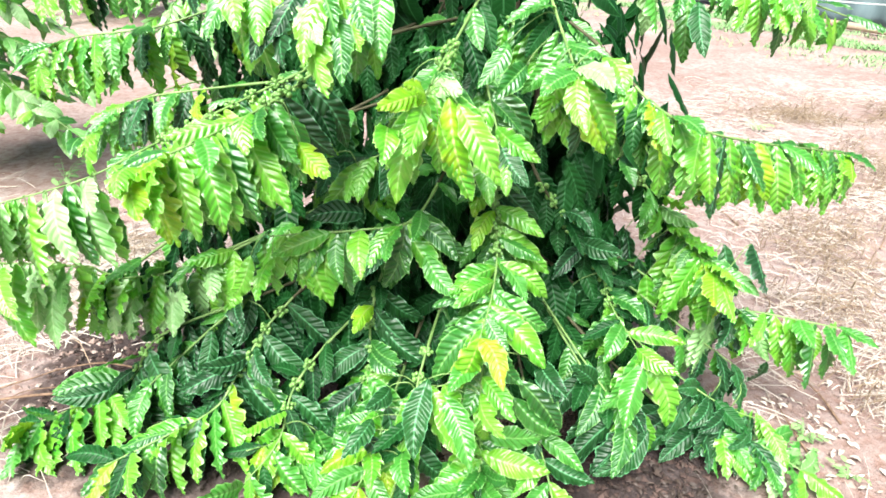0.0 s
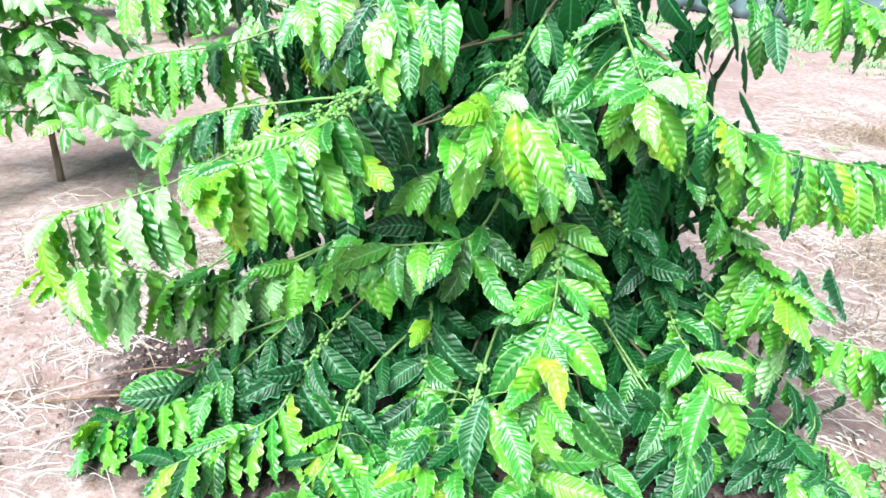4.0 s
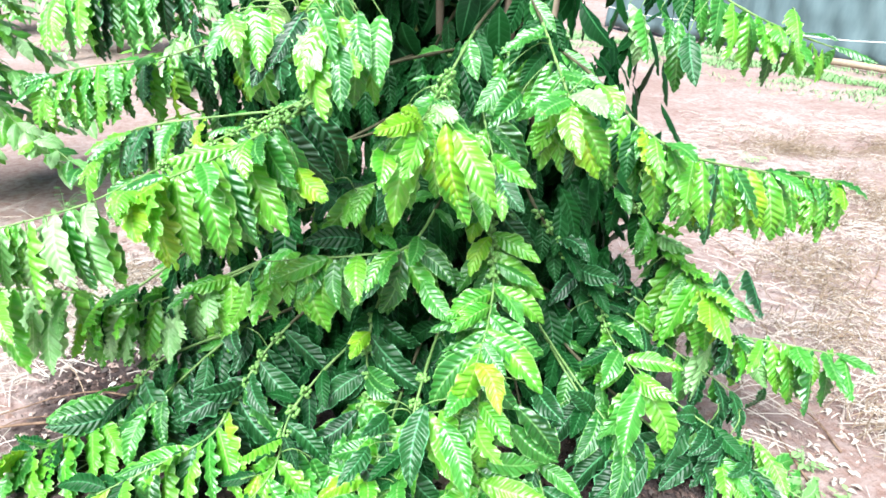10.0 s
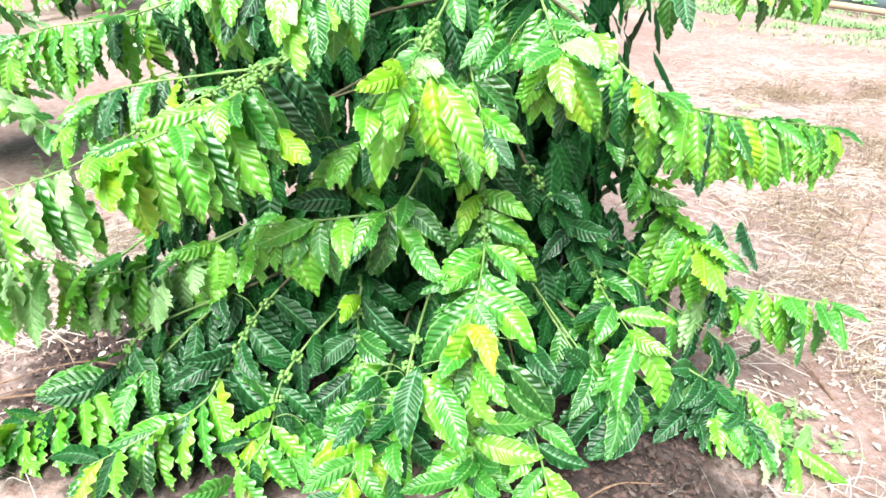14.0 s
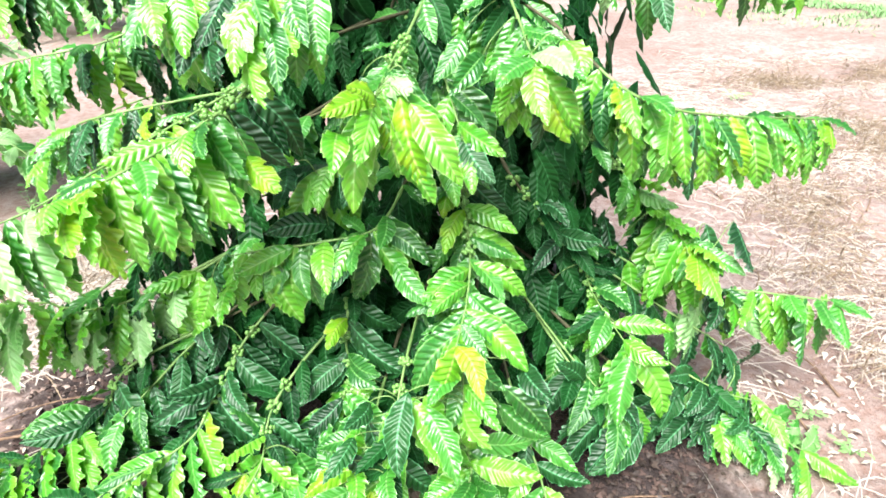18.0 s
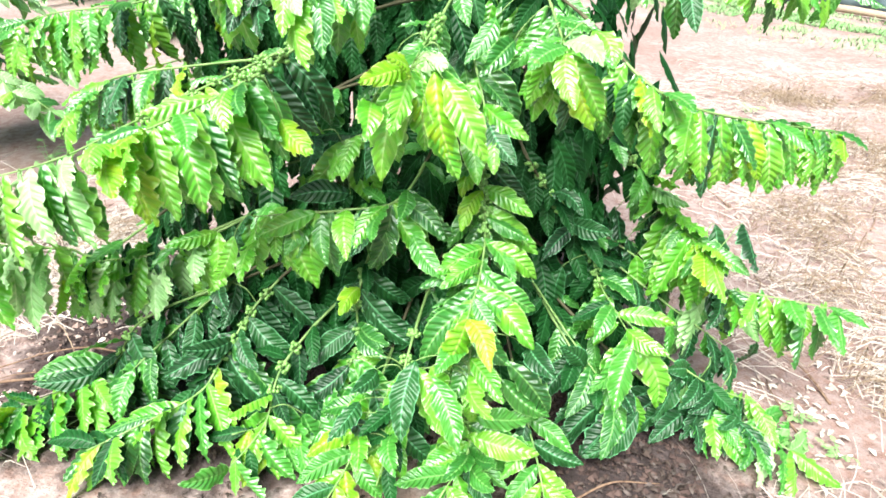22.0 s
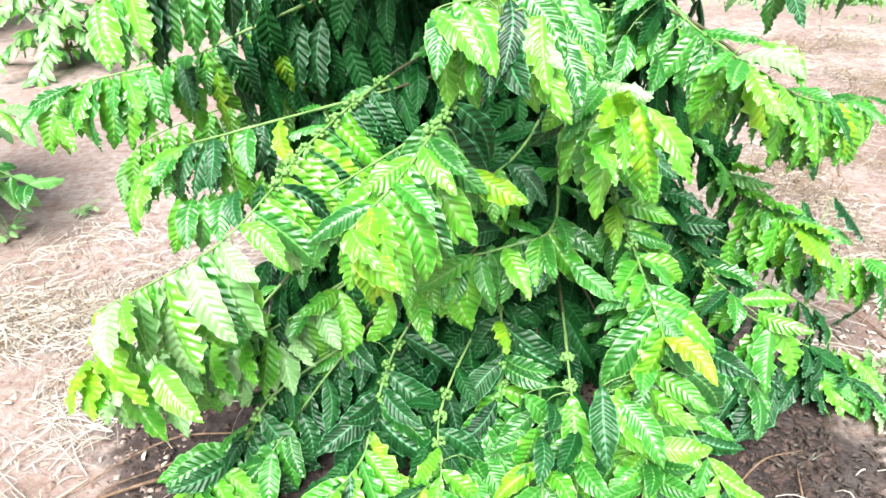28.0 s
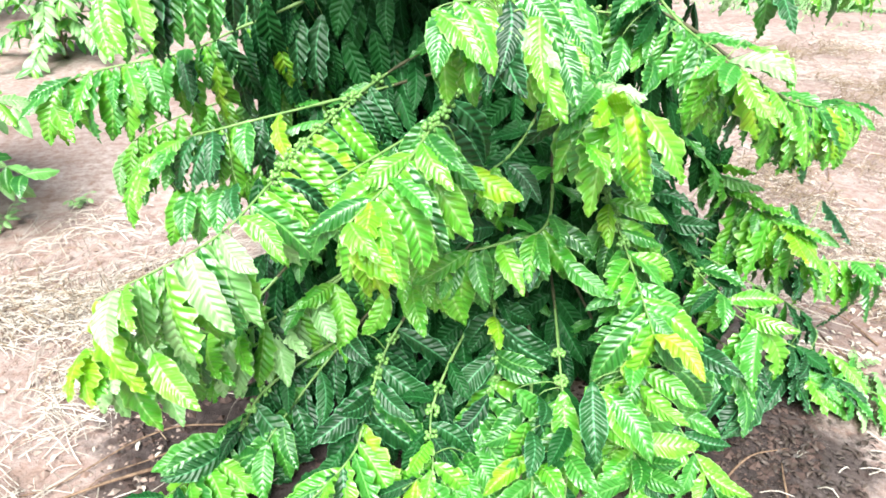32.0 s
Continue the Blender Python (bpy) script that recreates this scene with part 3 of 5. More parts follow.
# ---- coffee bushes of the next rows ----
def coffee_bush(seed, place, height, radius, whorls, label, lean=0.0, low=0.12, lit_share=0.45, shapes=None, long_arms=()):
    """A coffee bush of whorls of four arched branches; long_arms adds single ones: bearing in degrees, height of the foot, reach."""
    r = random.Random(seed)
    bush = thing("coffee_bush", (place[0], place[1], ground_height(*place)), label, "bush", "coffee bushes of the next rows")
    stem = curve_points([(0, 0, -0.03), (0.02 + lean * 0.3, 0.01, height * 0.5), (lean, 0, height * 0.96)], 6)
    verts, faces = tube(stem, np.linspace(0.022, 0.006, len(stem)), 8, 0.1)
    mesh_object("trunk", verts, faces, BARK, bush)
    arms = [(radians(bearing), z0, reach) for bearing, z0, reach in long_arms]
    for w in range(whorls):
        f = low + (0.96 - low) * w / max(1, whorls - 1)
        for k in range(4):
            arms.append((k * math.pi / 2 + w * 0.8 + r.uniform(-0.3, 0.3), height * f, radius * (1.05 - 0.7 * f) * r.uniform(0.8, 1.15)))
    bright, green, pale = [], [], []
    for a, z0, reach in arms:
        ca, sa, foot = math.cos(a), math.sin(a), lean * z0 / height
        pts = curve_points([(foot, 0, z0), (ca * reach * 0.5 + foot, sa * reach * 0.5, z0 + 0.05), (ca * reach, sa * reach, max(0.06, z0 - 0.16 * reach - 0.03))], 6)
        verts, faces = tube(pts, np.linspace(0.006, 0.0025, len(pts)), 5)
        mesh_object("branch", verts, faces, GREEN_STEM, bush)
        for j in range(1, len(pts)):
            for side in (-1, 1):
                if r.random() < 0.05:
                    continue
                head = math.degrees(a) + side * r.uniform(25, 75)
                m = leaf_frame(pts[j], head, r.uniform(10, 65), r.uniform(0.11, 0.17), (ca * 0.5, sa * 0.5 - 0.5, 0.9), r.uniform(-15, 15))
                # lime and paler outer leaves stand in for strong light and sheen on the bush
                (pale if j > len(pts) - 8 and r.random() < 0.75 else bright if r.random() < lit_share else green).append(m)
    for frames, tone in ((green, 0), (bright, 1), (pale, 4)):
        if frames:
            crowd("foliage", frames, tone, bush, shapes=shapes)
    return bush


coffee_bush(3, (-2.92, 3.16), 1.5, 0.8, 8, "leafy green coffee bush standing on bare red soil", low=0.28, lit_share=0.6, shapes=MID_LEAVES, long_arms=((-11, 0.46, 0.78), (-24, 0.62, 0.7), (4, 0.7, 0.72)))
coffee_bush(5, (-5.0, 8.2), 1.9, 0.95, 10, "distant green coffee bush in the next row")
coffee_bush(6, (-3.2, 6.4), 1.3, 0.7, 8, "distant yellow-green coffee bush in the next row")
coffee_bush(7, (-5.6, 4.6), 1.8, 0.9, 9, "green coffee bush in the next row")
coffee_bush(8, (-1.2, 7.4), 1.7, 0.85, 9, "distant green coffee bush in the next row")
coffee_bush(9, (-7.5, 9.4), 1.9, 0.9, 9, "distant green coffee bush in the next row")
coffee_bush(10, (-3.0, 10.6), 1.8, 0.9, 9, "distant green coffee bush in the next row")

# ---- the coffee tree ----
tree = thing("coffee_tree", TREE, "large drooping coffee tree with glossy green leaves and unripe berries", "tree")


def local(points):
    return np.array(points, float) - np.array(TREE)


for points, radius in (([(-0.02, 2.02, -0.05), (-0.03, 2.03, 0.5), (0.0, 2.04, 1.1), (0.02, 2.05, 2.1)], 0.036),
                       ([(0.04, 1.99, -0.05), (0.09, 2.02, 0.6), (0.13, 2.06, 1.2), (0.16, 2.1, 1.95)], 0.024),
                       ([(-0.07, 2.0, -0.05), (-0.16, 2.0, 0.5), (-0.2, 2.04, 1.1), (-0.24, 2.08, 1.9)], 0.022)):
    pts = local(curve_points(points, 8))
    verts, faces = tube(pts, np.linspace(radius, radius * 0.4, len(pts)), 10, 0.12)
    mesh_object("trunk", verts, faces, BARK, tree)

leaf_count = 0


def berry_mesh(name, places):
    bm = bmesh.new()
    for place, radius in places:
        made = bmesh.ops.create_icosphere(bm, subdivisions=2, radius=radius)
        for v in made["verts"]:
            v.co = Vector((v.co.x, v.co.y, v.co.z * 1.12)) + Vector(place)
    for f in bm.faces:
        f.smooth = True
    me = bpy.data.meshes.new(name)
    bm.to_mesh(me)
    bm.free()
    me.materials.append(BERRY)
    return me


ONE_BERRY = berry_mesh("berry", [((0, 0, 0), 0.0066)])


def berry_ring(seed, count):
    r = random.Random(seed)
    made = []
    for k in range(count):
        a, ring = r.uniform(0, 6.28), r.uniform(0.006, 0.016)
        made.append(((math.cos(a) * ring, math.sin(a) * ring, r.uniform(-0.012, 0.012)), r.uniform(0.0050, 0.0070)))
    return made


def outward(p):
    d = Vector((p[0] - TREE.x, p[1] - TREE.y - 0.15, 0))
    d.normalize()
    return d


def hang_leaf(parent, base, heading, dip, length, tone, along):
    global leaf_count
    leaf_count += 1
    r = random.Random(leaf_count * 7 + 1)
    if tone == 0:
        # youngest leaves at a branch's tip, oldest low near the trunk, there darkened for shade too
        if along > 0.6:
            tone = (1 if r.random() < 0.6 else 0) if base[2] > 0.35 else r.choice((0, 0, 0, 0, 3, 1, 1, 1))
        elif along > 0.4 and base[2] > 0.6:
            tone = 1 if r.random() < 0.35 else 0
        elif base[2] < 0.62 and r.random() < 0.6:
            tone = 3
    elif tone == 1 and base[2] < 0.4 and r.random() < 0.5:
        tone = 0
    facing = outward(base) * 0.45 + Vector((r.gauss(0, 0.25), r.gauss(0, 0.2) - 0.75, 0.65))
    m = leaf_frame(Vector(base) - TREE, heading, dip, (0.7 * length + 6) / 100, facing, r.uniform(-14, 14))
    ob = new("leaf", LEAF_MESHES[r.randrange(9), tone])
    ob.parent = parent
    ob.matrix_basis = m
    return ob


LINES = {}


def leaves(limb, rows, scale=1.0):
    """Leaves on a branch: place along it, heading, dip, length in cm, tone."""
    pts = LINES[limb.name]
    for s, heading, dip, length, tone in rows:
        hang_leaf(limb, pts[round(s * (len(pts) - 1))], heading, dip, length * scale, tone, s)


def stalked(limb, rows):
    """Leaves that stand off a branch on a stalk, whose reach in cm follows the tone."""
    pts = LINES[limb.name]
    for s, heading, dip, length, tone, dx, dy, dz in rows:
        foot = pts[round(s * (len(pts) - 1))]
        base = foot + np.array((dx, dy, dz)) / 100
        stalk = curve_points(local([foot, foot * 0.65 + base * 0.35 + (0.008, -0.006, 0.028), foot * 0.25 + base * 0.75 + (0, 0, 0.016), base]), 3)
        verts, faces = tube(stalk, np.linspace(0.0016, 0.0011, len(stalk)), 5)
        mesh_object("stalk", verts, faces, GREEN_STEM, limb)
        hang_leaf(limb, base, heading, dip, length, tone, s)


def branch(points, berries=(), shade_tone=False, sparse=False):
    """A drooping branch through the points, with berry clusters at places along it and its lesser leaves."""
    pts = curve_points(points, 40)
    thin = pts[::4]
    verts, faces = tube(local(thin), np.linspace(0.0048, 0.0016, len(thin)), 7, 0.4)
    limb = mesh_object("branch", verts, faces, GREEN_STEM, tree)
    limb.data.materials.append(WOODY_STEM)
    limb.data.polygons.foreach_set("material_index", [1 if k < 0.28 * len(faces) else 0 for k in range(len(faces))])
    last = len(pts) - 1
    r = random.Random(int(abs(points[-1][0]) * 1000))
    LINES[limb.name] = pts
    for s in berries:
        k = min(last - 1, round(s * last))
        way = Matrix.Translation(Vector(pts[k]) - TREE) @ Vector(pts[k + 1] - pts[k]).to_track_quat("Z", "Y").to_matrix().to_4x4()
        for place, radius in berry_ring(r.random(), 15):
            ob = new("berry", ONE_BERRY)
            ob.parent, ob.matrix_basis = limb, way @ Matrix.Translation(Vector(place) * 1.1) @ Matrix.Scale(radius / 0.0075, 4)
    near, shade, young = [], [], []
    for k in range(int(0.10 * last), int(0.45 * last) if sparse else last, 9):
        f = k / last
        along = math.degrees(math.atan2(*(pts[k + 1] - pts[k])[1::-1]))
        for side in (-1, 1):
            heading = along + side * r.uniform(30, 110)
            foot = Vector(pts[k]) - TREE + Vector((r.gauss(0, 0.012), r.uniform(0.01, 0.05), -0.006))
            facing = outward(pts[k]) * 0.5 + Vector((r.gauss(0, 0.3), -0.6, 0.7))
            m = leaf_frame(foot, heading, r.uniform(45, 85), r.uniform(0.12, 0.19) * (1 - 0.25 * f), facing, r.uniform(-20, 20))
            (young if f > 0.8 and r.random() < 0.6 else near if f > 0.45 else shade).append(m)
        for side in (-1, 1):
            if r.random() < 0.84:
                continue
            heading = along + side * r.uniform(25, 80)
            near.append(leaf_frame(Vector(pts[k]) - TREE + Vector((0, 0, 0.004)), heading, r.uniform(0, 42), r.uniform(0.09, 0.15), Vector((0, -0.4, 1)), r.uniform(-20, 20)))
    # low and inner branches get dark lesser leaves, for older growth and painted shade
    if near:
        crowd("side_foliage", near, 3 if shade_tone else 0, limb, shapes=NEAR_LEAVES)
    # leaves near the trunk take the dark tone to deepen the shade
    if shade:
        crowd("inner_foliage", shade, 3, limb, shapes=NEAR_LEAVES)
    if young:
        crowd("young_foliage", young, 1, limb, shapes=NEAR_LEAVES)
    return limb


# comb branch
limb = branch([(-0.05, 1.98, 1.17), (-0.34, 1.62, 1.13), (-0.5, 1.36, 1.04), (-0.59, 1.21, 1), (-0.68, 1.09, 0.97)], [0.28, 0.34, 0.38, 0.42, 0.46, 0.49, 0.53])
leaves(limb, [(0.419, 17, 58, 19, 3), (0.475, 18, 52, 18, 3), (0.531, -41, 34, 15, 0), (0.537, -72, 6, 14, 0), (0.575, -74, 12, 14, 0), (0.613, -24, 57, 23, 0), (0.631, -130, 2, 14, 0), (0.675, -4, 55, 20, 0), (0.675, 23, 77, 21, 0), (0.719, 24, 76, 18, 0), (0.738, -3, 65, 22, 0), (0.75, 177, 34, 16, 0), (0.756, 25, 79, 20, 0), (0.787, -2, 72, 21, 1)])
leaves(limb, [(0.794, -154, 85, 19, 0), (0.819, -2, 78, 20, 1), (0.825, 178, 59, 18, 0), (0.831, 27, 79, 18, 0), (0.85, -1, 79, 16, 0), (0.887, -100, 7, 14, 2), (0.894, -81, 16, 14, 1), (0.9, 28, 88, 15, 0), (0.919, -180, 74, 15, 0), (0.944, -65, 31, 15, 1), (0.969, 30, 84, 17, 2), (1, -73, -4, 13, 1), (1, -63, 14, 14, 2)])
stalked(limb, [(0.5, -51, 9, 14, 2, 6, -3, -8)])
leaves(limb, [(0.5, -35, 60, 19, 0), (0.56, -32, 62, 19, 0), (0.62, -30, 64, 20, 0), (0.68, -34, 62, 20, 0), (0.74, -38, 63, 19, 1), (0.8, -40, 66, 19, 0), (0.86, -45, 70, 18, 1), (0.93, -50, 74, 17, 2)])

# left long branch
limb = branch([(-0.08, 2.05, 1.19), (-0.4, 1.97, 1.07), (-0.62, 1.88, 0.97), (-0.79, 1.66, 0.9), (-0.87, 1.46, 0.87), (-0.97, 1.31, 0.83), (-1.16, 1.17, 0.795)], [0.31, 0.36, 0.38, 0.42, 0.46, 0.5, 0.55, 0.59, 0.63], sparse=True)
leaves(limb, [(0.371, 1, 64, 16, 3), (0.388, 1, 81, 16, 3), (0.396, -20, 55, 20, 1), (0.442, 3, 59, 18, 3), (0.492, 5, 65, 15, 2), (0.508, -10, 50, 21, 1), (0.508, 6, 43, 19, 3), (0.6, -8, 52, 21, 2), (0.633, 9, 42, 16, 3), (0.671, -15, 48, 20, 1), (0.717, -26, 39, 21, 0), (0.758, -51, 17, 15, 1)], 0.96)
# tone 4 here paints the white sheen on the outer leaves
leaves(limb, [(0.804, -146, 87, 18, 4), (0.812, -57, 7, 14, 4), (0.825, -41, 62, 24, 4), (0.825, 15, 70, 21, 0), (0.842, -164, 84, 19, 4), (0.85, 16, 87, 20, 4), (0.854, -39, 62, 21, 0), (0.871, -50, 51, 19, 4), (0.883, -162, 83, 20, 4), (0.904, -161, 90, 16, 4), (0.908, -61, 62, 22, 0), (0.921, -160, 78, 20, 4)], 0.96)
leaves(limb, [(0.925, -159, 89, 20, 4), (0.929, -140, 87, 15, 1), (0.938, -158, 90, 15, 1), (0.938, -140, 86, 16, 1), (0.946, -158, 81, 17, 4), (0.958, -72, 3, 14, 1), (0.975, -81, 13, 14, 4), (0.979, 42, 86, 14, 4), (0.988, 25, 89, 19, 1), (0.992, -137, 84, 14, 2), (1, -47, 62, 22, 2)], 0.96)
stalked(limb, [(0.808, 13, 82, 20, 0, 3, -2, -3), (0.887, 38, 72, 19, 0, 2, -2, -5), (0.917, 39, 87, 19, 4, 2, -2, -5), (0.971, -50, 19, 14, 1, 5, -5, -12)])
leaves(limb, [(0.33, -25, 55, 17, 3), (0.36, 5, 62, 18, 3), (0.42, -12, 48, 19, 1), (0.45, 8, 58, 18, 0), (0.475, -18, 45, 19, 2), (0.53, 0, 55, 19, 0), (0.56, -14, 46, 19, 1), (0.58, 12, 60, 18, 3), (0.63, -10, 50, 19, 0), (0.65, 6, 58, 18, 1), (0.69, -20, 52, 19, 0), (0.72, -5, 60, 18, 4)])

# upper left branch
limb = branch([(-0.1, 2.06, 1.37), (-0.6, 2.06, 1.23), (-0.944, 2.04, 1.11), (-1.1, 1.97, 1.06), (-1.31, 1.92, 1.03), (-1.5, 1.98, 0.96)])
leaves(limb, [(0.49, 26, 64, 22, 3), (0.545, 12, 68, 20, 1), (0.545, 27, 76, 16, 3), (0.585, -83, 45, 15, 3), (0.61, 29, 88, 22, 0), (0.62, -73, 42, 15, 3), (0.645, -90, 44, 15, 0), (0.645, 30, 86, 17, 0), (0.675, -164, 82, 15, 0), (0.675, -150, 88, 17, 0), (0.69, -163, 75, 21, 0), (0.7, -63, 48, 15, 0)])
leaves(limb, [(0.72, -148, 79, 19, 0), (0.725, -162, 81, 15, 0), (0.745, -161, 79, 23, 0), (0.745, -69, 37, 14, 1), (0.77, -147, 79, 18, 0), (0.79, -160, 80, 21, 0), (0.805, -146, 73, 20, 0), (0.835, -159, 59, 14, 0), (0.91, 35, 79, 16, 1), (0.94, -157, 67, 17, 1), (0.98, -54, 50, 15, 1), (1, 25, 84, 15, 2)])
stalked(limb, [(0.545, 12, 90, 16, 2, 3, -3, -5)])

# left mid branch
limb = branch([(-0.1, 2.05, 1.05), (-0.5, 1.93, 0.97), (-0.95, 1.75, 0.925), (-1.15, 1.83, 0.85), (-1.28, 1.85, 0.75)])
leaves(limb, [(0.438, -76, 33, 14, 2), (0.463, -154, 63, 14, 3), (0.475, 9, 86, 17, 3), (0.487, -87, 29, 14, 0), (0.512, -169, 86, 20, 0), (0.531, -151, 67, 14, 3), (0.544, -168, 78, 16, 1), (0.569, -151, 61, 16, 3), (0.569, -92, 32, 15, 3), (0.631, -166, 63, 15, 3), (0.681, -165, 23, 15, 0), (0.725, -149, 78, 15, 3), (0.756, -102, 15, 14, 0), (0.781, 32, 84, 16, 0), (0.919, -91, 16, 14, 1), (0.944, -161, 71, 18, 1)])
stalked(limb, [(0.544, -84, 11, 14, 3, 3, -8, -12), (0.575, -92, 23, 15, 0, 3, -7, -12), (0.688, -165, 74, 17, 0, 4, -7, -11), (0.825, -91, 26, 15, 0, 8, -6, -9), (0.887, -163, 73, 17, 0, 7, -5, -7)])

# left small branch
limb = branch([(-0.15, 1.98, 0.69), (-0.5, 1.75, 0.62), (-0.74, 1.6, 0.52), (-0.9, 1.55, 0.455), (-1.17, 1.55, 0.38)], sparse=True)
# many leaves in tone 4, lightened against the shadow of the branch above
leaves(limb, [(0.356, -90, 2, 14, 0), (0.394, -89, 4, 14, 0), (0.412, 21, 84, 21, 1), (0.463, 23, 79, 20, 0), (0.506, -125, -8, 14, 1), (0.506, -83, 55, 23, 1), (0.556, -155, 79, 20, 4), (0.581, -72, 19, 14, 4), (0.581, -47, 42, 19, 1), (0.625, 7, 65, 18, 4), (0.637, -153, 83, 21, 4), (0.675, 8, 81, 21, 1)])
leaves(limb, [(0.719, -67, 20, 14, 4), (0.738, -85, 48, 19, 4), (0.762, -151, 81, 23, 1), (0.762, -97, -26, 14, 0), (0.775, -169, 64, 21, 4), (0.8, -105, -5, 14, 0), (0.838, -149, 77, 20, 4), (0.875, -96, -30, 14, 1), (0.894, -147, 82, 20, 1), (0.931, -146, 82, 18, 4), (0.956, -145, 76, 21, 4)])

# left row branch
limb = branch([(-0.3, 1.88, 0.68), (-0.62, 1.68, 0.57), (-0.88, 1.52, 0.485), (-1.0, 1.46, 0.478), (-1.1, 1.42, 0.48)], sparse=True)
# tones 4 and 1 brighten this row, which hangs in shadow
leaves(limb, [(0.5, -128, 66, 17, 4), (0.57, -132, 70, 16, 1), (0.63, -130, 66, 17, 4), (0.69, -135, 70, 17, 4), (0.75, -132, 68, 15, 4), (0.81, -138, 72, 16, 1), (0.87, -140, 70, 14, 1), (0.93, -142, 74, 14, 1), (0.99, -150, 70, 13, 2), (0.55, 30, 72, 16, 0), (0.66, 26, 76, 16, 0), (0.78, 34, 74, 15, 4), (0.9, 40, 78, 14, 0), (0.7, -75, 5, 13, 1), (0.84, -70, 8, 13, 0)], 1.2)

# low left branch
limb = branch([(-0.15, 2, 0.52), (-0.6, 1.65, 0.39), (-0.93, 1.47, 0.29), (-1.04, 1.43, 0.14), (-1.17, 1.34, 0.09), (-1.3, 1.23, 0.07)], [0.42, 0.47, 0.54], shade_tone=True)
leaves(limb, [(0.41, 32, 64, 20, 3), (0.46, -24, 46, 19, 3), (0.49, -113, -18, 14, 0), (0.505, 15, 58, 17, 3), (0.53, -39, 49, 19, 3), (0.535, -14, 35, 20, 3), (0.57, -4, 43, 18, 0), (0.58, -32, 44, 17, 3), (0.605, -163, 6, 20, 0), (0.625, -147, -6, 16, 0), (0.63, -144, -4, 16, 0), (0.63, -62, 59, 11, 0), (0.69, -43, 9, 14, 0)], 1.15)
leaves(limb, [(0.695, -55, 25, 17, 0), (0.72, -63, 25, 16, 0), (0.75, -68, 17, 22, 0), (0.775, -63, 15, 22, 0), (0.78, -70, 26, 13, 0), (0.85, -67, 17, 16, 1), (0.86, -76, 17, 16, 1), (0.865, -85, -48, 13, 0), (0.905, -94, 16, 16, 1), (0.905, -51, 16, 16, 1), (0.925, -76, -21, 14, 2), (0.945, -68, 7, 14, 1), (0.965, -69, -24, 13, 1)], 1.15)

# front left branch
limb = branch([(-0.12, 1.98, 0.57), (-0.45, 1.66, 0.47), (-0.6, 1.53, 0.36), (-0.68, 1.39, 0.24), (-0.72, 1.3, 0.18), (-0.84, 1.17, 0.16), (-0.93, 1.1, 0.14)], [0.33, 0.38, 0.41, 0.45, 0.5, 0.57], shade_tone=True)
leaves(limb, [(0.275, 19, 80, 16, 3), (0.304, -16, 36, 20, 3), (0.362, 21, 58, 16, 3), (0.392, -17, 35, 21, 0), (0.425, -56, 9, 14, 3), (0.433, -147, 21, 23, 3), (0.45, -123, -19, 14, 3), (0.463, -30, 36, 19, 0), (0.471, -156, 44, 15, 0), (0.487, -21, 37, 22, 0), (0.542, -178, 58, 18, 0), (0.546, -53, 33, 17, 2), (0.546, 22, 65, 20, 0), (0.554, 7, 71, 19, 0), (0.621, -54, 40, 20, 0)], 1.1)
leaves(limb, [(0.662, -69, 45, 17, 0), (0.692, -83, 40, 16, 0), (0.713, -148, 61, 16, 0), (0.713, -82, 64, 15, 0), (0.717, -151, 7, 16, 0), (0.738, -98, -10, 14, 1), (0.767, -69, 61, 15, 0), (0.771, -151, 12, 15, 1), (0.804, -79, 63, 14, 0), (0.825, -114, 65, 14, 1), (0.858, -145, 29, 17, 1), (0.896, -138, 56, 14, 1), (0.896, -65, -6, 14, 1), (0.95, -138, 53, 14, 2)], 1.1)
stalked(limb, [(0.358, -66, -1, 14, 3, -11, 4, 4)])

# front centre branch
limb = branch([(-0.08, 1.95, 0.69), (-0.22, 1.72, 0.63), (-0.3, 1.57, 0.5), (-0.317, 1.48, 0.387), (-0.324, 1.45, 0.226), (-0.457, 1.33, 0.11), (-0.6, 1.21, 0.13)], [0.39, 0.5, 0.58, 0.64, 0.67], shade_tone=True)
leaves(limb, [(0.379, 11, 40, 17, 3), (0.425, 166, 60, 14, 3), (0.442, -96, -7, 14, 2), (0.446, -14, 34, 22, 3), (0.458, -23, 32, 22, 3), (0.546, -169, 56, 14, 0), (0.554, -50, -11, 15, 1), (0.567, -148, 34, 18, 0), (0.583, -52, -7, 14, 0), (0.6, 11, 24, 14, 3), (0.642, -175, 66, 19, 0), (0.658, -14, 28, 19, 0)])
leaves(limb, [(0.671, 12, 49, 18, 0), (0.688, -153, 28, 18, 0), (0.696, -13, 52, 17, 0), (0.708, -167, 40, 17, 0), (0.725, 7, 58, 16, 0), (0.733, -7, 62, 15, 0), (0.746, -82, 59, 15, 0), (0.746, -60, 30, 17, 0), (0.767, -165, 25, 19, 0), (0.775, -42, 37, 17, 0), (0.783, -60, 27, 21, 0), (0.787, -59, 29, 17, 0)])
leaves(limb, [(0.792, -166, 41, 14, 0), (0.8, -62, 29, 19, 0), (0.808, -96, 40, 13, 0), (0.829, -168, 15, 17, 1), (0.85, -63, 25, 17, 0), (0.863, -59, 44, 10, 0), (0.871, -56, 29, 14, 0), (0.896, -105, 25, 17, 2), (0.917, -63, 39, 12, 0), (0.954, -100, 49, 11, 2), (0.958, -104, 55, 11, 2)])
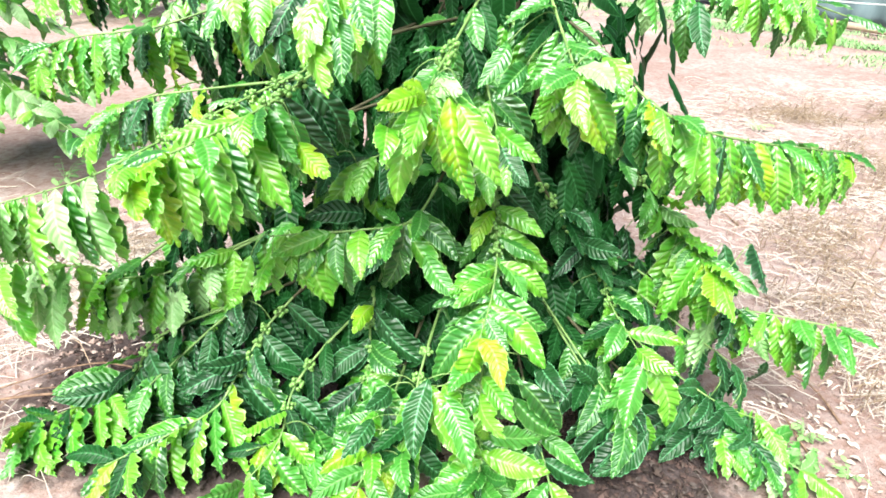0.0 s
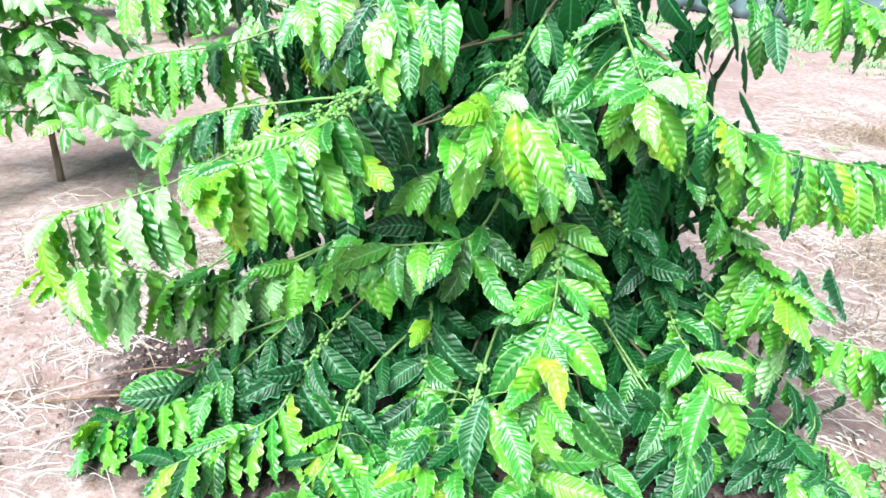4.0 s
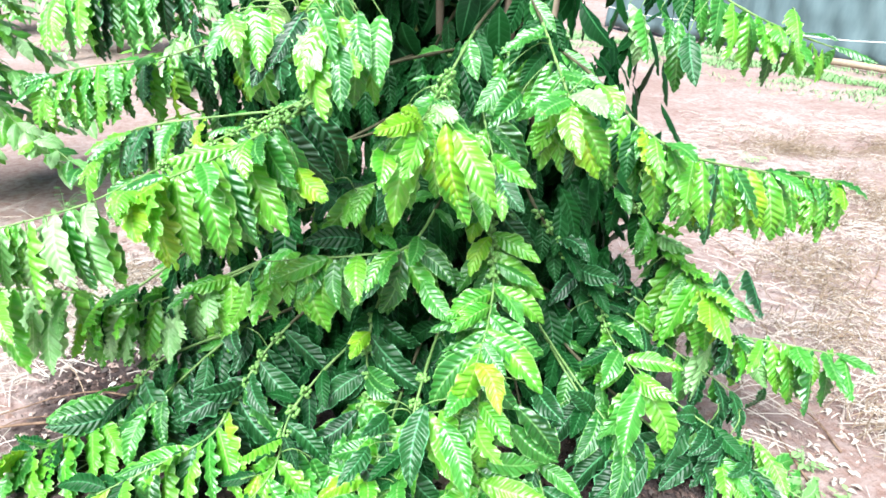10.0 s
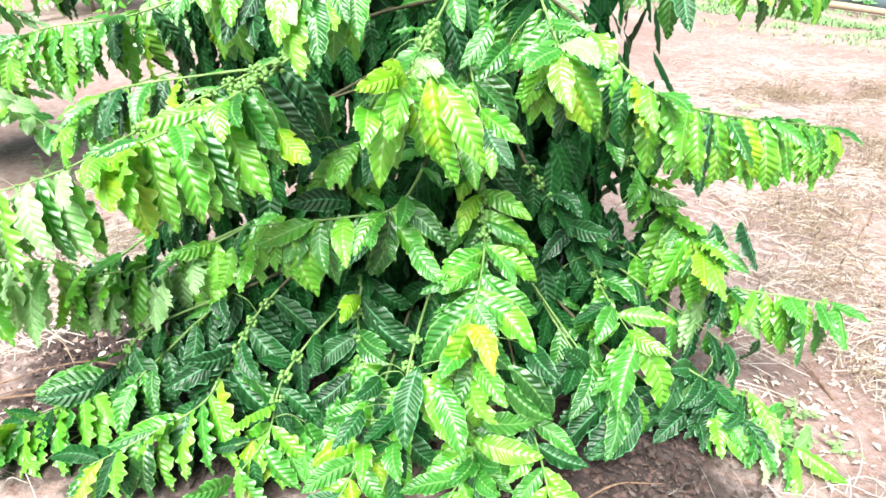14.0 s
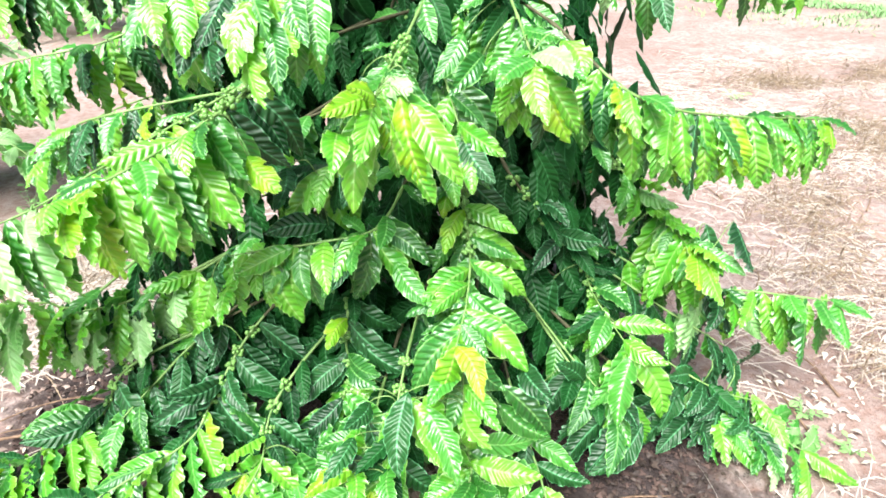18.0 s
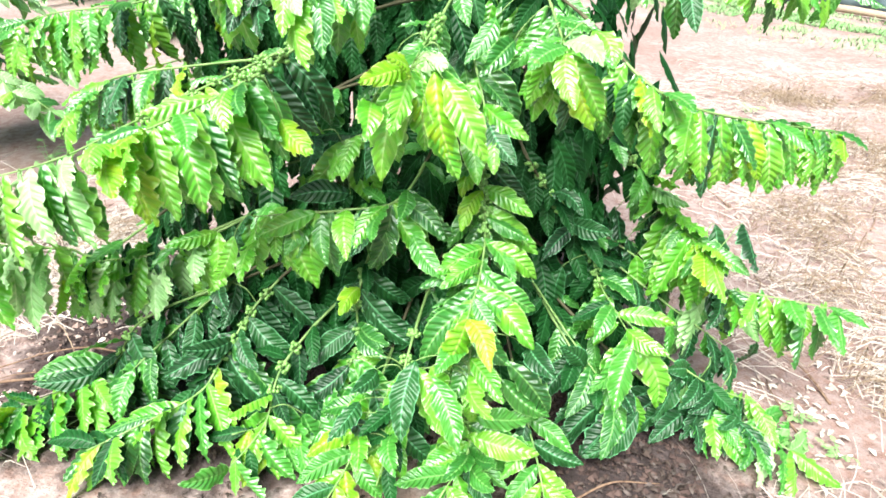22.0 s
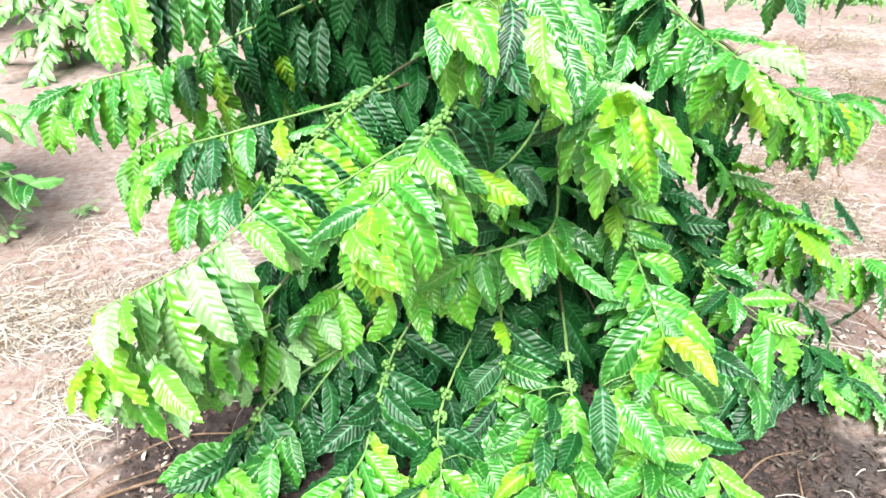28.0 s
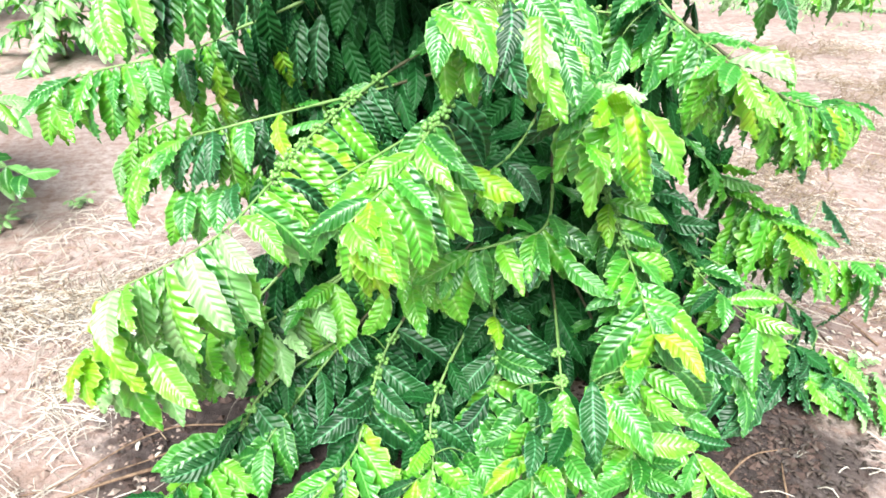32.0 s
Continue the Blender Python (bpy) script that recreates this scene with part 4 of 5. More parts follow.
stalked(limb, [(0.633, -94, 45, 22, 0, 15, 1, -2), (0.637, -97, 45, 21, 0, 10, 0, -2), (0.65, 8, 57, 15, 0, 8, 0, -3)])

# centre branch
limb = branch([(-0.02, 2, 0.92), (-0.02, 1.78, 0.83), (0, 1.6, 0.73), (0.018, 1.49, 0.65), (0.013, 1.35, 0.595), (-0.007, 1.21, 0.567)], [0.27, 0.32, 0.36, 0.41, 0.45, 0.49, 0.53, 0.6])
leaves(limb, [(0.285, -106, 29, 15, 2), (0.285, 0, 44, 20, 3), (0.415, -39, 7, 15, 0), (0.425, -107, 18, 14, 2), (0.425, -1, 45, 15, 0), (0.49, -1, 40, 20, 0), (0.655, -1, 34, 16, 0), (0.675, -129, 4, 15, 0), (0.735, -123, 1, 14, 0)])
leaves(limb, [(0.775, -1, 35, 17, 0), (0.84, -34, 31, 20, 0), (0.845, 179, 44, 16, 0), (0.885, -1, 35, 17, 0), (0.935, 179, 58, 23, 0), (0.955, 179, 77, 15, 1), (0.99, 0, 51, 15, 0), (1, -69, 6, 14, 2), (1, 180, 71, 18, 2)])

# low centre branch
limb = branch([(0.02, 1.9, 0.59), (0.04, 1.6, 0.54), (0.01, 1.33, 0.49), (0.006, 1.25, 0.41), (0.015, 1.26, 0.21), (0.03, 1.2, 0.09)], [0.68, 0.73, 0.79])
leaves(limb, [(0.58, -62, 1, 14, 1), (0.64, -68, 0, 14, 1), (0.645, -1, 81, 14, 0), (0.77, -1, -6, 17, 0), (0.81, -10, 13, 18, 0), (0.85, -11, 2, 18, 0), (0.88, -2, 19, 15, 0), (0.9, -63, -31, 14, 1), (0.92, -113, -16, 14, 0), (0.935, -176, 37, 15, 0), (0.945, -64, -18, 14, 1)])
stalked(limb, [(0.49, -71, -10, 14, 3, 14, 1, -1), (0.59, -5, 52, 19, 0, 9, 1, 0), (0.6, -97, 45, 19, 0, -13, -1, 0), (0.615, 3, 62, 17, 0, -9, -1, 0), (0.635, -50, 37, 20, 0, -12, -1, 0), (0.655, -58, 33, 20, 0, -10, -1, 1), (0.655, -5, 36, 15, 0, 8, 1, 0), (0.69, -59, 25, 19, 0, -13, 3, 3), (0.695, -5, 52, 21, 0, -11, -1, 2), (0.875, -166, 66, 13, 0, -7, -1, -1)])

# cap branch
limb = branch([(-0.03, 2, 1.29), (-0.08, 1.8, 1.23), (-0.13, 1.6, 1.14), (-0.15, 1.45, 1.11), (-0.16, 1.3, 1.09)], [0.52, 0.57, 0.66])
leaves(limb, [(0.806, -64, 0, 13, 4), (0.869, -146, 60, 22, 0), (0.919, 6, 40, 20, 0), (0.95, 158, 66, 18, 0), (0.975, -174, 58, 16, 0), (0.975, 6, 68, 15, 2), (1, -174, 72, 17, 0), (1, -121, -1, 13, 2), (1, -113, 63, 24, 1), (1, -98, 34, 15, 1), (1, -95, -23, 13, 2), (1, 6, 78, 17, 1), (1, 157, 83, 21, 1)])
stalked(limb, [(0.731, 162, 66, 16, 3, -6, -1, -2), (0.812, 3, 69, 16, 0, 6, -1, -2), (0.912, 4, 77, 17, 0, 5, 0, -2), (1, -82, 7, 13, 0, -7, -4, -6), (1, -26, 53, 18, 1, 7, -1, -1), (1, -25, 72, 20, 2, 5, 0, 0), (1, 4, 65, 16, 1, 4, -3, -6)])

# right hub branch
limb = branch([(0.02, 2, 1.35), (0.08, 1.8, 1.27), (0.125, 1.62, 1.18), (0.14, 1.46, 1.15), (0.15, 1.36, 1.13)])
leaves(limb, [(0.6, -55, -1, 14, 0), (0.8, -31, 60, 15, 1), (0.806, 174, 77, 19, 1), (0.844, 174, 68, 15, 1), (0.875, -66, 3, 14, 4), (0.969, -7, 88, 17, 3), (1, -84, 26, 14, 0), (1, -7, 56, 15, 1), (1, -7, 63, 16, 2)])
stalked(limb, [(0.406, -119, 33, 14, 0, -11, -3, -7), (0.519, -116, 19, 14, 0, -8, -3, -7), (0.7, -29, 71, 16, 1, -3, -2, -4), (0.844, -79, 18, 14, 0, 6, 2, 2)])

# right long branch
limb = branch([(0.04, 2.05, 1.22), (0.22, 1.75, 1.14), (0.36, 1.6, 1.03), (0.5, 1.62, 0.965), (0.72, 1.76, 0.9), (0.94, 1.97, 0.83), (1.16, 2.17, 0.76)])
leaves(limb, [(0.283, 169, 73, 17, 1), (0.283, 169, 84, 22, 0), (0.312, -12, 82, 19, 0), (0.325, -78, 39, 15, 2), (0.35, -13, 86, 16, 0), (0.362, -89, 22, 14, 1), (0.467, -16, 86, 18, 0), (0.496, -104, 37, 15, 1), (0.521, -18, 84, 20, 0), (0.558, -95, 68, 22, 3), (0.6, -20, 85, 17, 1)])
leaves(limb, [(0.633, -21, 67, 16, 2), (0.654, -22, 79, 14, 0), (0.692, -23, 74, 21, 1), (0.708, -23, 69, 19, 0), (0.762, -24, 71, 17, 0), (0.838, -26, 80, 19, 0), (0.904, -27, 78, 20, 0), (0.954, -27, 77, 16, 0), (0.979, -128, 70, 22, 1), (0.992, -105, 17, 14, 2)])
leaves(limb, [(round(0.36 + 0.026 * k, 3), (-30, 10, -60, 160)[k % 4], (82, 78, 70, 86)[k % 4], (23, 21, 19, 22)[k % 4] - 0.25 * k, (1, 0, 1, 0, 1, 2)[k % 6]) for k in range(25)])

# right twig branch
limb = branch([(0.03, 2, 0.89), (0.11, 1.75, 0.77), (0.227, 1.75, 0.61), (0.338, 1.78, 0.464), (0.367, 1.65, 0.415), (0.435, 1.43, 0.382)], [0.24, 0.29, 0.34, 0.4, 0.45, 0.52, 0.59, 0.65, 0.72, 0.79], shade_tone=True)
leaves(limb, [(0.34, -59, -3, 14, 3), (0.46, -48, -11, 15, 3), (0.49, -127, 18, 15, 3), (0.66, 168, 54, 20, 3), (0.765, -58, -4, 15, 0), (0.835, 167, 70, 18, 0), (0.88, -113, 7, 14, 0), (0.905, -15, -4, 14, 0), (0.955, -60, -11, 14, 0), (0.965, -136, 46, 20, 0), (0.985, 163, 74, 17, 0), (1, -112, 50, 18, 1), (1, -17, 63, 23, 1)])
stalked(limb, [(0.65, 171, 87, 17, 3, -9, -2, -3)])

# right fan branch
limb = branch([(0.05, 2.05, 1.02), (0.3, 2, 0.83), (0.434, 1.96, 0.715), (0.57, 1.9, 0.57), (0.62, 1.73, 0.548), (0.65, 1.6, 0.546)], [0.3, 0.35, 0.4, 0.43, 0.5, 0.56, 0.62])
leaves(limb, [(0.485, -113, 17, 14, 0), (0.485, -61, -11, 14, 0), (0.515, -58, -2, 15, 4), (0.52, -114, 19, 14, 0), (0.53, -33, 53, 20, 0), (0.56, 164, 79, 17, 0), (0.575, 164, 70, 17, 0), (0.58, -82, -11, 13, 1), (0.605, -62, 2, 15, 0), (0.625, -124, 60, 22, 0), (0.665, -140, 57, 21, 0), (0.67, 162, 89, 22, 0), (0.695, -76, -13, 14, 1), (0.7, -138, 60, 20, 0), (0.705, -116, 60, 23, 0)])
leaves(limb, [(0.725, -53, 1, 15, 0), (0.745, -138, 56, 23, 1), (0.775, -136, 56, 23, 1), (0.785, -64, 5, 15, 0), (0.785, -38, 84, 19, 1), (0.795, 160, 79, 22, 0), (0.815, -20, 86, 15, 2), (0.825, -76, 8, 14, 2), (0.845, -73, -9, 14, 0), (0.87, -21, 75, 16, 2), (0.885, -101, 10, 14, 2), (0.885, 159, 90, 16, 2), (0.92, -82, 21, 15, 1), (0.92, -21, 85, 16, 1), (0.92, 159, 87, 19, 1)])
stalked(limb, [(0.515, -13, 73, 16, 3, -10, -5, -7), (0.6, -14, 90, 15, 3, -11, -6, -9), (0.67, -15, 84, 18, 0, -11, -6, -10), (0.82, -21, 66, 16, 3, 5, 3, 5), (0.95, -85, 26, 15, 3, 8, 5, 9)])

# right low branch
limb = branch([(0.05, 2, 0.62), (0.4, 1.86, 0.47), (0.62, 1.78, 0.38), (0.84, 1.73, 0.385), (1.1, 1.68, 0.38)])
leaves(limb, [(0.569, -21, 82, 23, 3), (0.588, -111, 56, 23, 4), (0.6, -128, 55, 21, 4), (0.6, -22, 55, 16, 0), (0.631, -108, 20, 14, 3), (0.637, -23, 63, 16, 3), (0.669, -97, 21, 15, 0), (0.681, -24, 84, 18, 0), (0.713, -25, 60, 17, 4), (0.75, -121, 15, 14, 0)])
leaves(limb, [(0.775, -27, 72, 17, 0), (0.806, -27, 71, 22, 1), (0.819, -28, 80, 14, 0), (0.844, -97, -5, 14, 0), (0.863, -29, 81, 17, 0), (0.887, -99, 56, 20, 0), (0.912, -88, 13, 15, 1), (0.931, -31, 82, 19, 1), (0.963, -100, 18, 15, 1)])
stalked(limb, [(0.544, -20, 89, 17, 4, -2, -4, -7)])

# right floor branch
limb = branch([(0.03, 2, 0.49), (0.35, 1.75, 0.35), (0.55, 1.62, 0.24), (0.72, 1.56, 0.16), (0.86, 1.55, 0.12)], shade_tone=True)
leaves(limb, [(0.55, -121, -16, 13, 3), (0.625, -126, -3, 14, 3), (0.631, -131, -28, 13, 3), (0.688, -121, 3, 14, 3), (0.769, -130, 1, 14, 3), (0.806, -177, 59, 13, 3), (0.894, -142, 62, 11, 3), (0.894, -122, 5, 14, 3)])
stalked(limb, [(0.694, 176, 73, 21, 3, 3, 3, 6), (0.794, -83, -59, 14, 0, 3, 4, 7)])
leaves(limb, [(0.6, -118, 33, 19, 3), (0.7, -114, 36, 19, 3), (0.79, -110, 38, 19, 3), (0.88, -106, 40, 17, 3), (0.97, -70, 25, 14, 0)])

# low right branch
limb = branch([(0.03, 1.95, 0.47), (0.25, 1.6, 0.32), (0.4, 1.42, 0.21)])
leaves(limb, [(0.7, -143, 47, 18, 3), (0.8, -116, 25, 16, 0), (0.85, -60, 30, 17, 0), (0.95, -47, 55, 18, 0), (1, -100, 35, 17, 0)])

# mid left branch
limb = branch([(-0.06, 1.98, 0.95), (-0.18, 1.75, 0.89), (-0.28, 1.6, 0.86), (-0.36, 1.54, 0.84)], shade_tone=True)
leaves(limb, [(0.717, -84, 25, 15, 3), (0.733, -62, 21, 14, 3), (0.817, -96, 24, 14, 0), (0.867, 11, 73, 18, 0), (0.875, 168, 77, 16, 3), (0.892, -100, 22, 14, 0), (0.9, -12, 75, 17, 0), (0.942, -168, 51, 17, 0)])
stalked(limb, [(1, -141, -9, 15, 3, 3, -5, -12), (1, -88, 18, 14, 3, -7, 0, 1)])

# mid centre branch
limb = branch([(-0.06, 1.95, 0.87), (-0.13, 1.7, 0.81), (-0.2, 1.48, 0.725), (-0.33, 1.44, 0.7), (-0.46, 1.43, 0.684), (-0.56, 1.42, 0.67)])
leaves(limb, [(0.365, 6, 48, 20, 0), (0.415, -18, 31, 14, 0), (0.42, 7, 62, 19, 1), (0.43, -18, 47, 18, 0), (0.435, -172, 73, 20, 0), (0.435, 162, 79, 22, 0), (0.45, -96, 6, 14, 0), (0.46, -109, 17, 14, 1), (0.535, -91, 20, 14, 3)])
leaves(limb, [(0.6, -78, 19, 14, 0), (0.655, 13, 87, 19, 0), (0.71, -165, 22, 15, 0), (0.71, -165, 86, 21, 0), (0.805, -163, 89, 19, 0), (0.82, -8, 73, 23, 0), (0.865, 18, 88, 15, 0), (0.9, -6, 72, 16, 0), (0.925, -161, 79, 18, 0)])
stalked(limb, [(0.425, -53, 16, 15, 0, 5, -3, -7), (0.995, -86, 11, 14, 0, 1, -3, -5), (1, 178, 64, 14, 0, -5, -2, -5)])

# low mid branch
limb = branch([(-0.06, 1.95, 0.49), (-0.12, 1.6, 0.43), (-0.16, 1.35, 0.32), (-0.17, 1.22, 0.21), (-0.2, 1.12, 0.1)], [0.42, 0.5, 0.58, 0.66], shade_tone=True)
leaves(limb, [(0.531, -83, 40, 23, 1), (0.531, 6, 82, 16, 0), (0.556, 179, 83, 21, 0), (0.569, -22, 61, 17, 0), (0.575, -174, 53, 19, 0), (0.656, 7, 72, 17, 0), (0.681, -173, 54, 19, 0), (0.731, 7, 52, 17, 3), (0.781, -80, -10, 14, 0), (0.806, -173, 45, 15, 0)])
stalked(limb, [(0.525, 5, 48, 16, 0, -13, -1, 2), (0.544, -103, -17, 13, 0, -7, -1, 1), (0.6, -20, 63, 19, 0, -7, 0, -1), (0.637, 162, 74, 19, 0, -10, 1, -1), (0.669, -106, -3, 14, 3, -10, -1, 1), (0.738, -18, 62, 18, 0, -12, 1, 0), (0.794, 166, 67, 17, 0, -13, 2, 0), (0.819, -78, -15, 14, 0, -9, 1, 0)])

# low spur branch
limb = branch([(-0.1, 1.95, 0.45), (-0.35, 1.6, 0.37), (-0.5, 1.38, 0.25), (-0.52, 1.24, 0.15), (-0.58, 1.12, 0.1)], [0.45, 0.52, 0.6], shade_tone=True)
leaves(limb, [(0.562, -6, 49, 17, 3), (0.625, -118, -12, 14, 0), (0.625, 20, 51, 17, 3), (0.65, -6, 63, 17, 0), (0.706, 174, 54, 16, 0), (0.713, -12, 53, 16, 0), (0.738, -109, 66, 13, 0), (0.794, -124, 62, 12, 0), (0.8, -22, 45, 14, 0), (0.95, -25, 45, 11, 0), (0.994, -113, -29, 14, 1)])
stalked(limb, [(0.681, 12, 64, 14, 0, 9, 0, -1)])

# cap side branch
limb = branch([(0, 1.95, 1.24), (-0.073, 1.86, 1.08), (-0.051, 1.7, 1.04), (-0.022, 1.61, 0.975), (0.009, 1.54, 0.895)])
leaves(limb, [(0.388, -102, 35, 15, 3), (0.55, 1, 56, 23, 0), (0.575, 1, 59, 16, 0), (0.662, -112, 39, 15, 0), (0.844, -45, 15, 15, 0), (0.931, -60, 22, 15, 3), (0.963, -82, 23, 14, 1)])
stalked(limb, [(0.969, -72, 28, 15, 1, -6, -1, -1)])

# berry arm branch
limb = branch([(-0.08, 2, 1.37), (-0.212, 1.99, 1.14), (-0.091, 1.93, 1.15), (0.022, 1.86, 1.16), (0.127, 1.78, 1.15), (0.176, 1.7, 1.13)], [0.2, 0.32, 0.36, 0.43, 0.5, 0.57, 0.64, 0.71, 0.79])
leaves(limb, [(0.195, -68, 42, 15, 3), (0.21, -109, 48, 15, 3), (0.35, -98, 46, 15, 3), (0.46, -179, 85, 15, 3), (0.545, 180, 86, 15, 0), (0.58, -1, 72, 19, 0), (0.655, 178, 80, 19, 0), (0.7, 177, 88, 21, 0), (0.72, -64, 43, 15, 0), (0.795, -123, 37, 15, 1)])

# low dark branch
limb = branch([(0.05, 1.95, 0.42), (0.16, 1.75, 0.37), (0.314, 1.51, 0.249), (0.398, 1.44, 0.213), (0.48, 1.39, 0.181)], shade_tone=True)
leaves(limb, [(0.481, 168, 63, 20, 3), (0.531, -126, 45, 18, 3), (0.537, -144, -46, 14, 3), (0.7, -68, -8, 14, 3), (0.806, -148, 36, 22, 3), (0.95, -150, 38, 20, 3), (0.988, -152, 35, 20, 3)])
stalked(limb, [(0.463, -108, -1, 14, 3, -9, -5, -6), (0.762, -157, 46, 14, 3, -6, -5, -7)])

# upper left high branch
limb = branch([(-0.1, 2.05, 1.6), (-0.5, 1.92, 1.52), (-0.85, 1.8, 1.38), (-1.02, 1.74, 1.32), (-1.2, 1.7, 1.25)])
leaves(limb, [(0.544, 26, 89, 20, 3), (0.613, 27, 90, 20, 3), (0.681, -152, 89, 21, 0), (0.75, -151, 88, 21, 0), (0.787, -150, 87, 18, 0), (0.819, -149, 83, 21, 3), (0.844, -149, 85, 21, 3), (0.875, -148, 85, 18, 0), (0.906, -70, 48, 15, 1), (0.944, -147, 84, 16, 0), (0.975, -70, 46, 15, 1), (1, -75, 50, 15, 1)])

# top front branch
limb = branch([(-0.06, 2, 1.57), (-0.2, 1.65, 1.53), (-0.32, 1.38, 1.4), (-0.4, 1.22, 1.27)])
leaves(limb, [(0.892, -56, 37, 14, 0), (0.925, -107, 36, 14, 3), (0.95, -60, 30, 14, 4), (0.967, -13, 70, 18, 1), (0.975, -112, 36, 15, 3), (1, -81, 38, 14, 3)])
stalked(limb, [(0.758, -81, 44, 15, 0, 10, -2, -7), (0.817, -70, 33, 14, 0, 7, -1, -4), (0.833, 11, 84, 14, 0, 9, -2, -6), (0.867, -61, 37, 14, 0, 5, -1, -3), (0.875, 12, 89, 15, 0, 7, -1, -4), (0.933, -96, 39, 15, 1, 5, -2, -1), (0.942, -71, 40, 15, 0, 6, -1, -4), (0.95, -68, 48, 15, 0, -5, 1, 3)])
stalked(limb, [(0.958, -104, 44, 15, 1, -5, 1, 1), (0.992, -111, 30, 14, 0, -8, 2, 2), (0.992, -76, 44, 15, 0, 6, -1, -3), (1, -67, 37, 14, 1, -8, 1, 4), (1, -65, 19, 13, 0, -12, 0, 2), (1, -8, 87, 16, 0, -9, 2, 2), (1, 19, 87, 16, 1, -5, 0, 2), (1, 21, 87, 15, 1, -10, 0, 2)])

# top right branch
limb = branch([(0.05, 2.05, 1.59), (0.3, 1.95, 1.49), (0.52, 1.85, 1.35), (0.7, 1.85, 1.27), (0.95, 1.95, 1.2)])
leaves(limb, [(0.506, -100, 53, 15, 0), (0.531, -101, 47, 15, 0), (0.575, -96, 51, 15, 1), (0.644, -19, 80, 15, 1), (0.681, -92, 32, 14, 1), (0.725, -95, 33, 14, 1), (0.75, -94, 17, 13, 1)])
stalked(limb, [(0.362, -10, 76, 15, 4, -9, -7, -12), (0.394, -79, 48, 15, 0, -9, -7, -11), (0.431, -91, 33, 14, 0, -7, -5, -9), (0.475, -14, 82, 18, 0, -6, -5, -9), (0.512, -84, 43, 15, 3, -6, -5, -10), (0.781, -94, 33, 14, 1, 2, 3, 5)])

# back left branch
limb = branch([(-0.1, 2.1, 1.52), (-0.45, 2.15, 1.43), (-0.75, 2.15, 1.29), (-0.95, 2.15, 1.17)], shade_tone=True)
leaves(limb, [(0.917, 22, 80, 19, 3), (0.967, -54, 77, 27, 3), (0.983, -157, 74, 15, 3), (1, -157, 85, 18, 3)])
stalked(limb, [(0.775, -107, 72, 23, 3, 9, -8, -12), (0.85, 19, 89, 17, 3, 11, -5, -12), (0.858, -97, 73, 24, 3, 6, -5, -7), (0.908, 20, 87, 19, 3, 9, -4, -11), (0.975, -173, 86, 20, 3, 4, -3, -5), (0.983, 6, 78, 17, 2, 8, -7, -10)])
stalked(limb, [(0.992, -173, 87, 20, 3, 6, -6, -9), (1, -171, 86, 17, 3, -1, -9, -15), (1, -61, 41, 14, 3, -8, 0, 2), (1, 9, 80, 15, 2, 0, -5, -8), (1, 23, 89, 21, 3, 2, -4, -8)])

# left under branch
limb = branch([(-0.35, 1.93, 0.93), (-0.6, 1.74, 0.8), (-0.982, 1.48, 0.513), (-1.08, 1.42, 0.527), (-1.16, 1.36, 0.562), (-1.22, 1.3, 0.591), (-1.26, 1.27, 0.607)], sparse=True)
# pale tones again put the missing light into the leaf colour
leaves(limb, [(0.342, 14, 89, 14, 0), (0.362, -165, 82, 17, 0), (0.421, -74, 2, 14, 1), (0.475, -162, 83, 18, 0), (0.542, 19, 84, 22, 1), (0.558, -67, 9, 14, 4), (0.579, -88, 0, 14, 4), (0.596, -78, 56, 20, 4), (0.604, -159, 82, 20, 4), (0.625, -159, 82, 18, 1)], 1.15)
leaves(limb, [(0.662, -70, 6, 14, 4), (0.708, -157, 80, 20, 4), (0.725, -156, 70, 15, 4), (0.775, -55, 59, 20, 1), (0.779, -78, 1, 14, 4), (0.833, -154, 72, 16, 4), (0.867, -154, 89, 20, 4), (0.917, -76, 5, 14, 1), (1, -83, -6, 14, 2), (1, -73, 3, 14, 2)], 1.15)

def spray(points, nodes, size, tones, droop, start=0.3, shade_tone=False, berries=(), seed=1):
    """A branch with a pair of leaves at every node, shorter and fresher towards the tip, and two leaves at its end."""
    limb = branch(points, berries, shade_tone, True)
    r, pts, rows = random.Random(seed), LINES[limb.name], []
    for k in range(nodes):
        s = start + (1 - start) * k / (nodes - 1)
        i = min(len(pts) - 2, round(s * (len(pts) - 1)))
        along = math.degrees(math.atan2(*(pts[i + 1] - pts[i])[1::-1]))
        for side in (-1, 1):
            rows.append((s, along + side * r.uniform(35, 85), r.uniform(*droop), size * r.uniform(0.85, 1.1) * (1.05 - 0.25 * s), r.choice(tones)))
    rows.append((1.0, along + r.uniform(-20, 20), r.uniform(*droop), size * 0.75, tones[-1]))
    leaves(limb, rows)
    return limb


# sprays close to the soil, in front of the tree and at its sides
spray([(-0.05, 1.9, 0.45), (0.0, 1.5, 0.33), (0.027, 1.257, 0.164), (-0.03, 1.12, 0.11), (-0.09, 1.02, 0.07)], 9, 15, (0, 1, 0, 1), (12, 45), 0.45, seed=3)
spray([(-0.15, 1.8, 0.4), (-0.22, 1.42, 0.26), (-0.27, 1.18, 0.14), (-0.33, 1.03, 0.08)], 8, 15, (0, 0, 1, 2), (15, 50), 0.4, seed=5)
spray([(0.05, 1.8, 0.38), (0.13, 1.45, 0.24), (0.2, 1.25, 0.12), (0.23, 1.12, 0.06)], 6, 13, (0, 1), (10, 40), 0.5, seed=8)
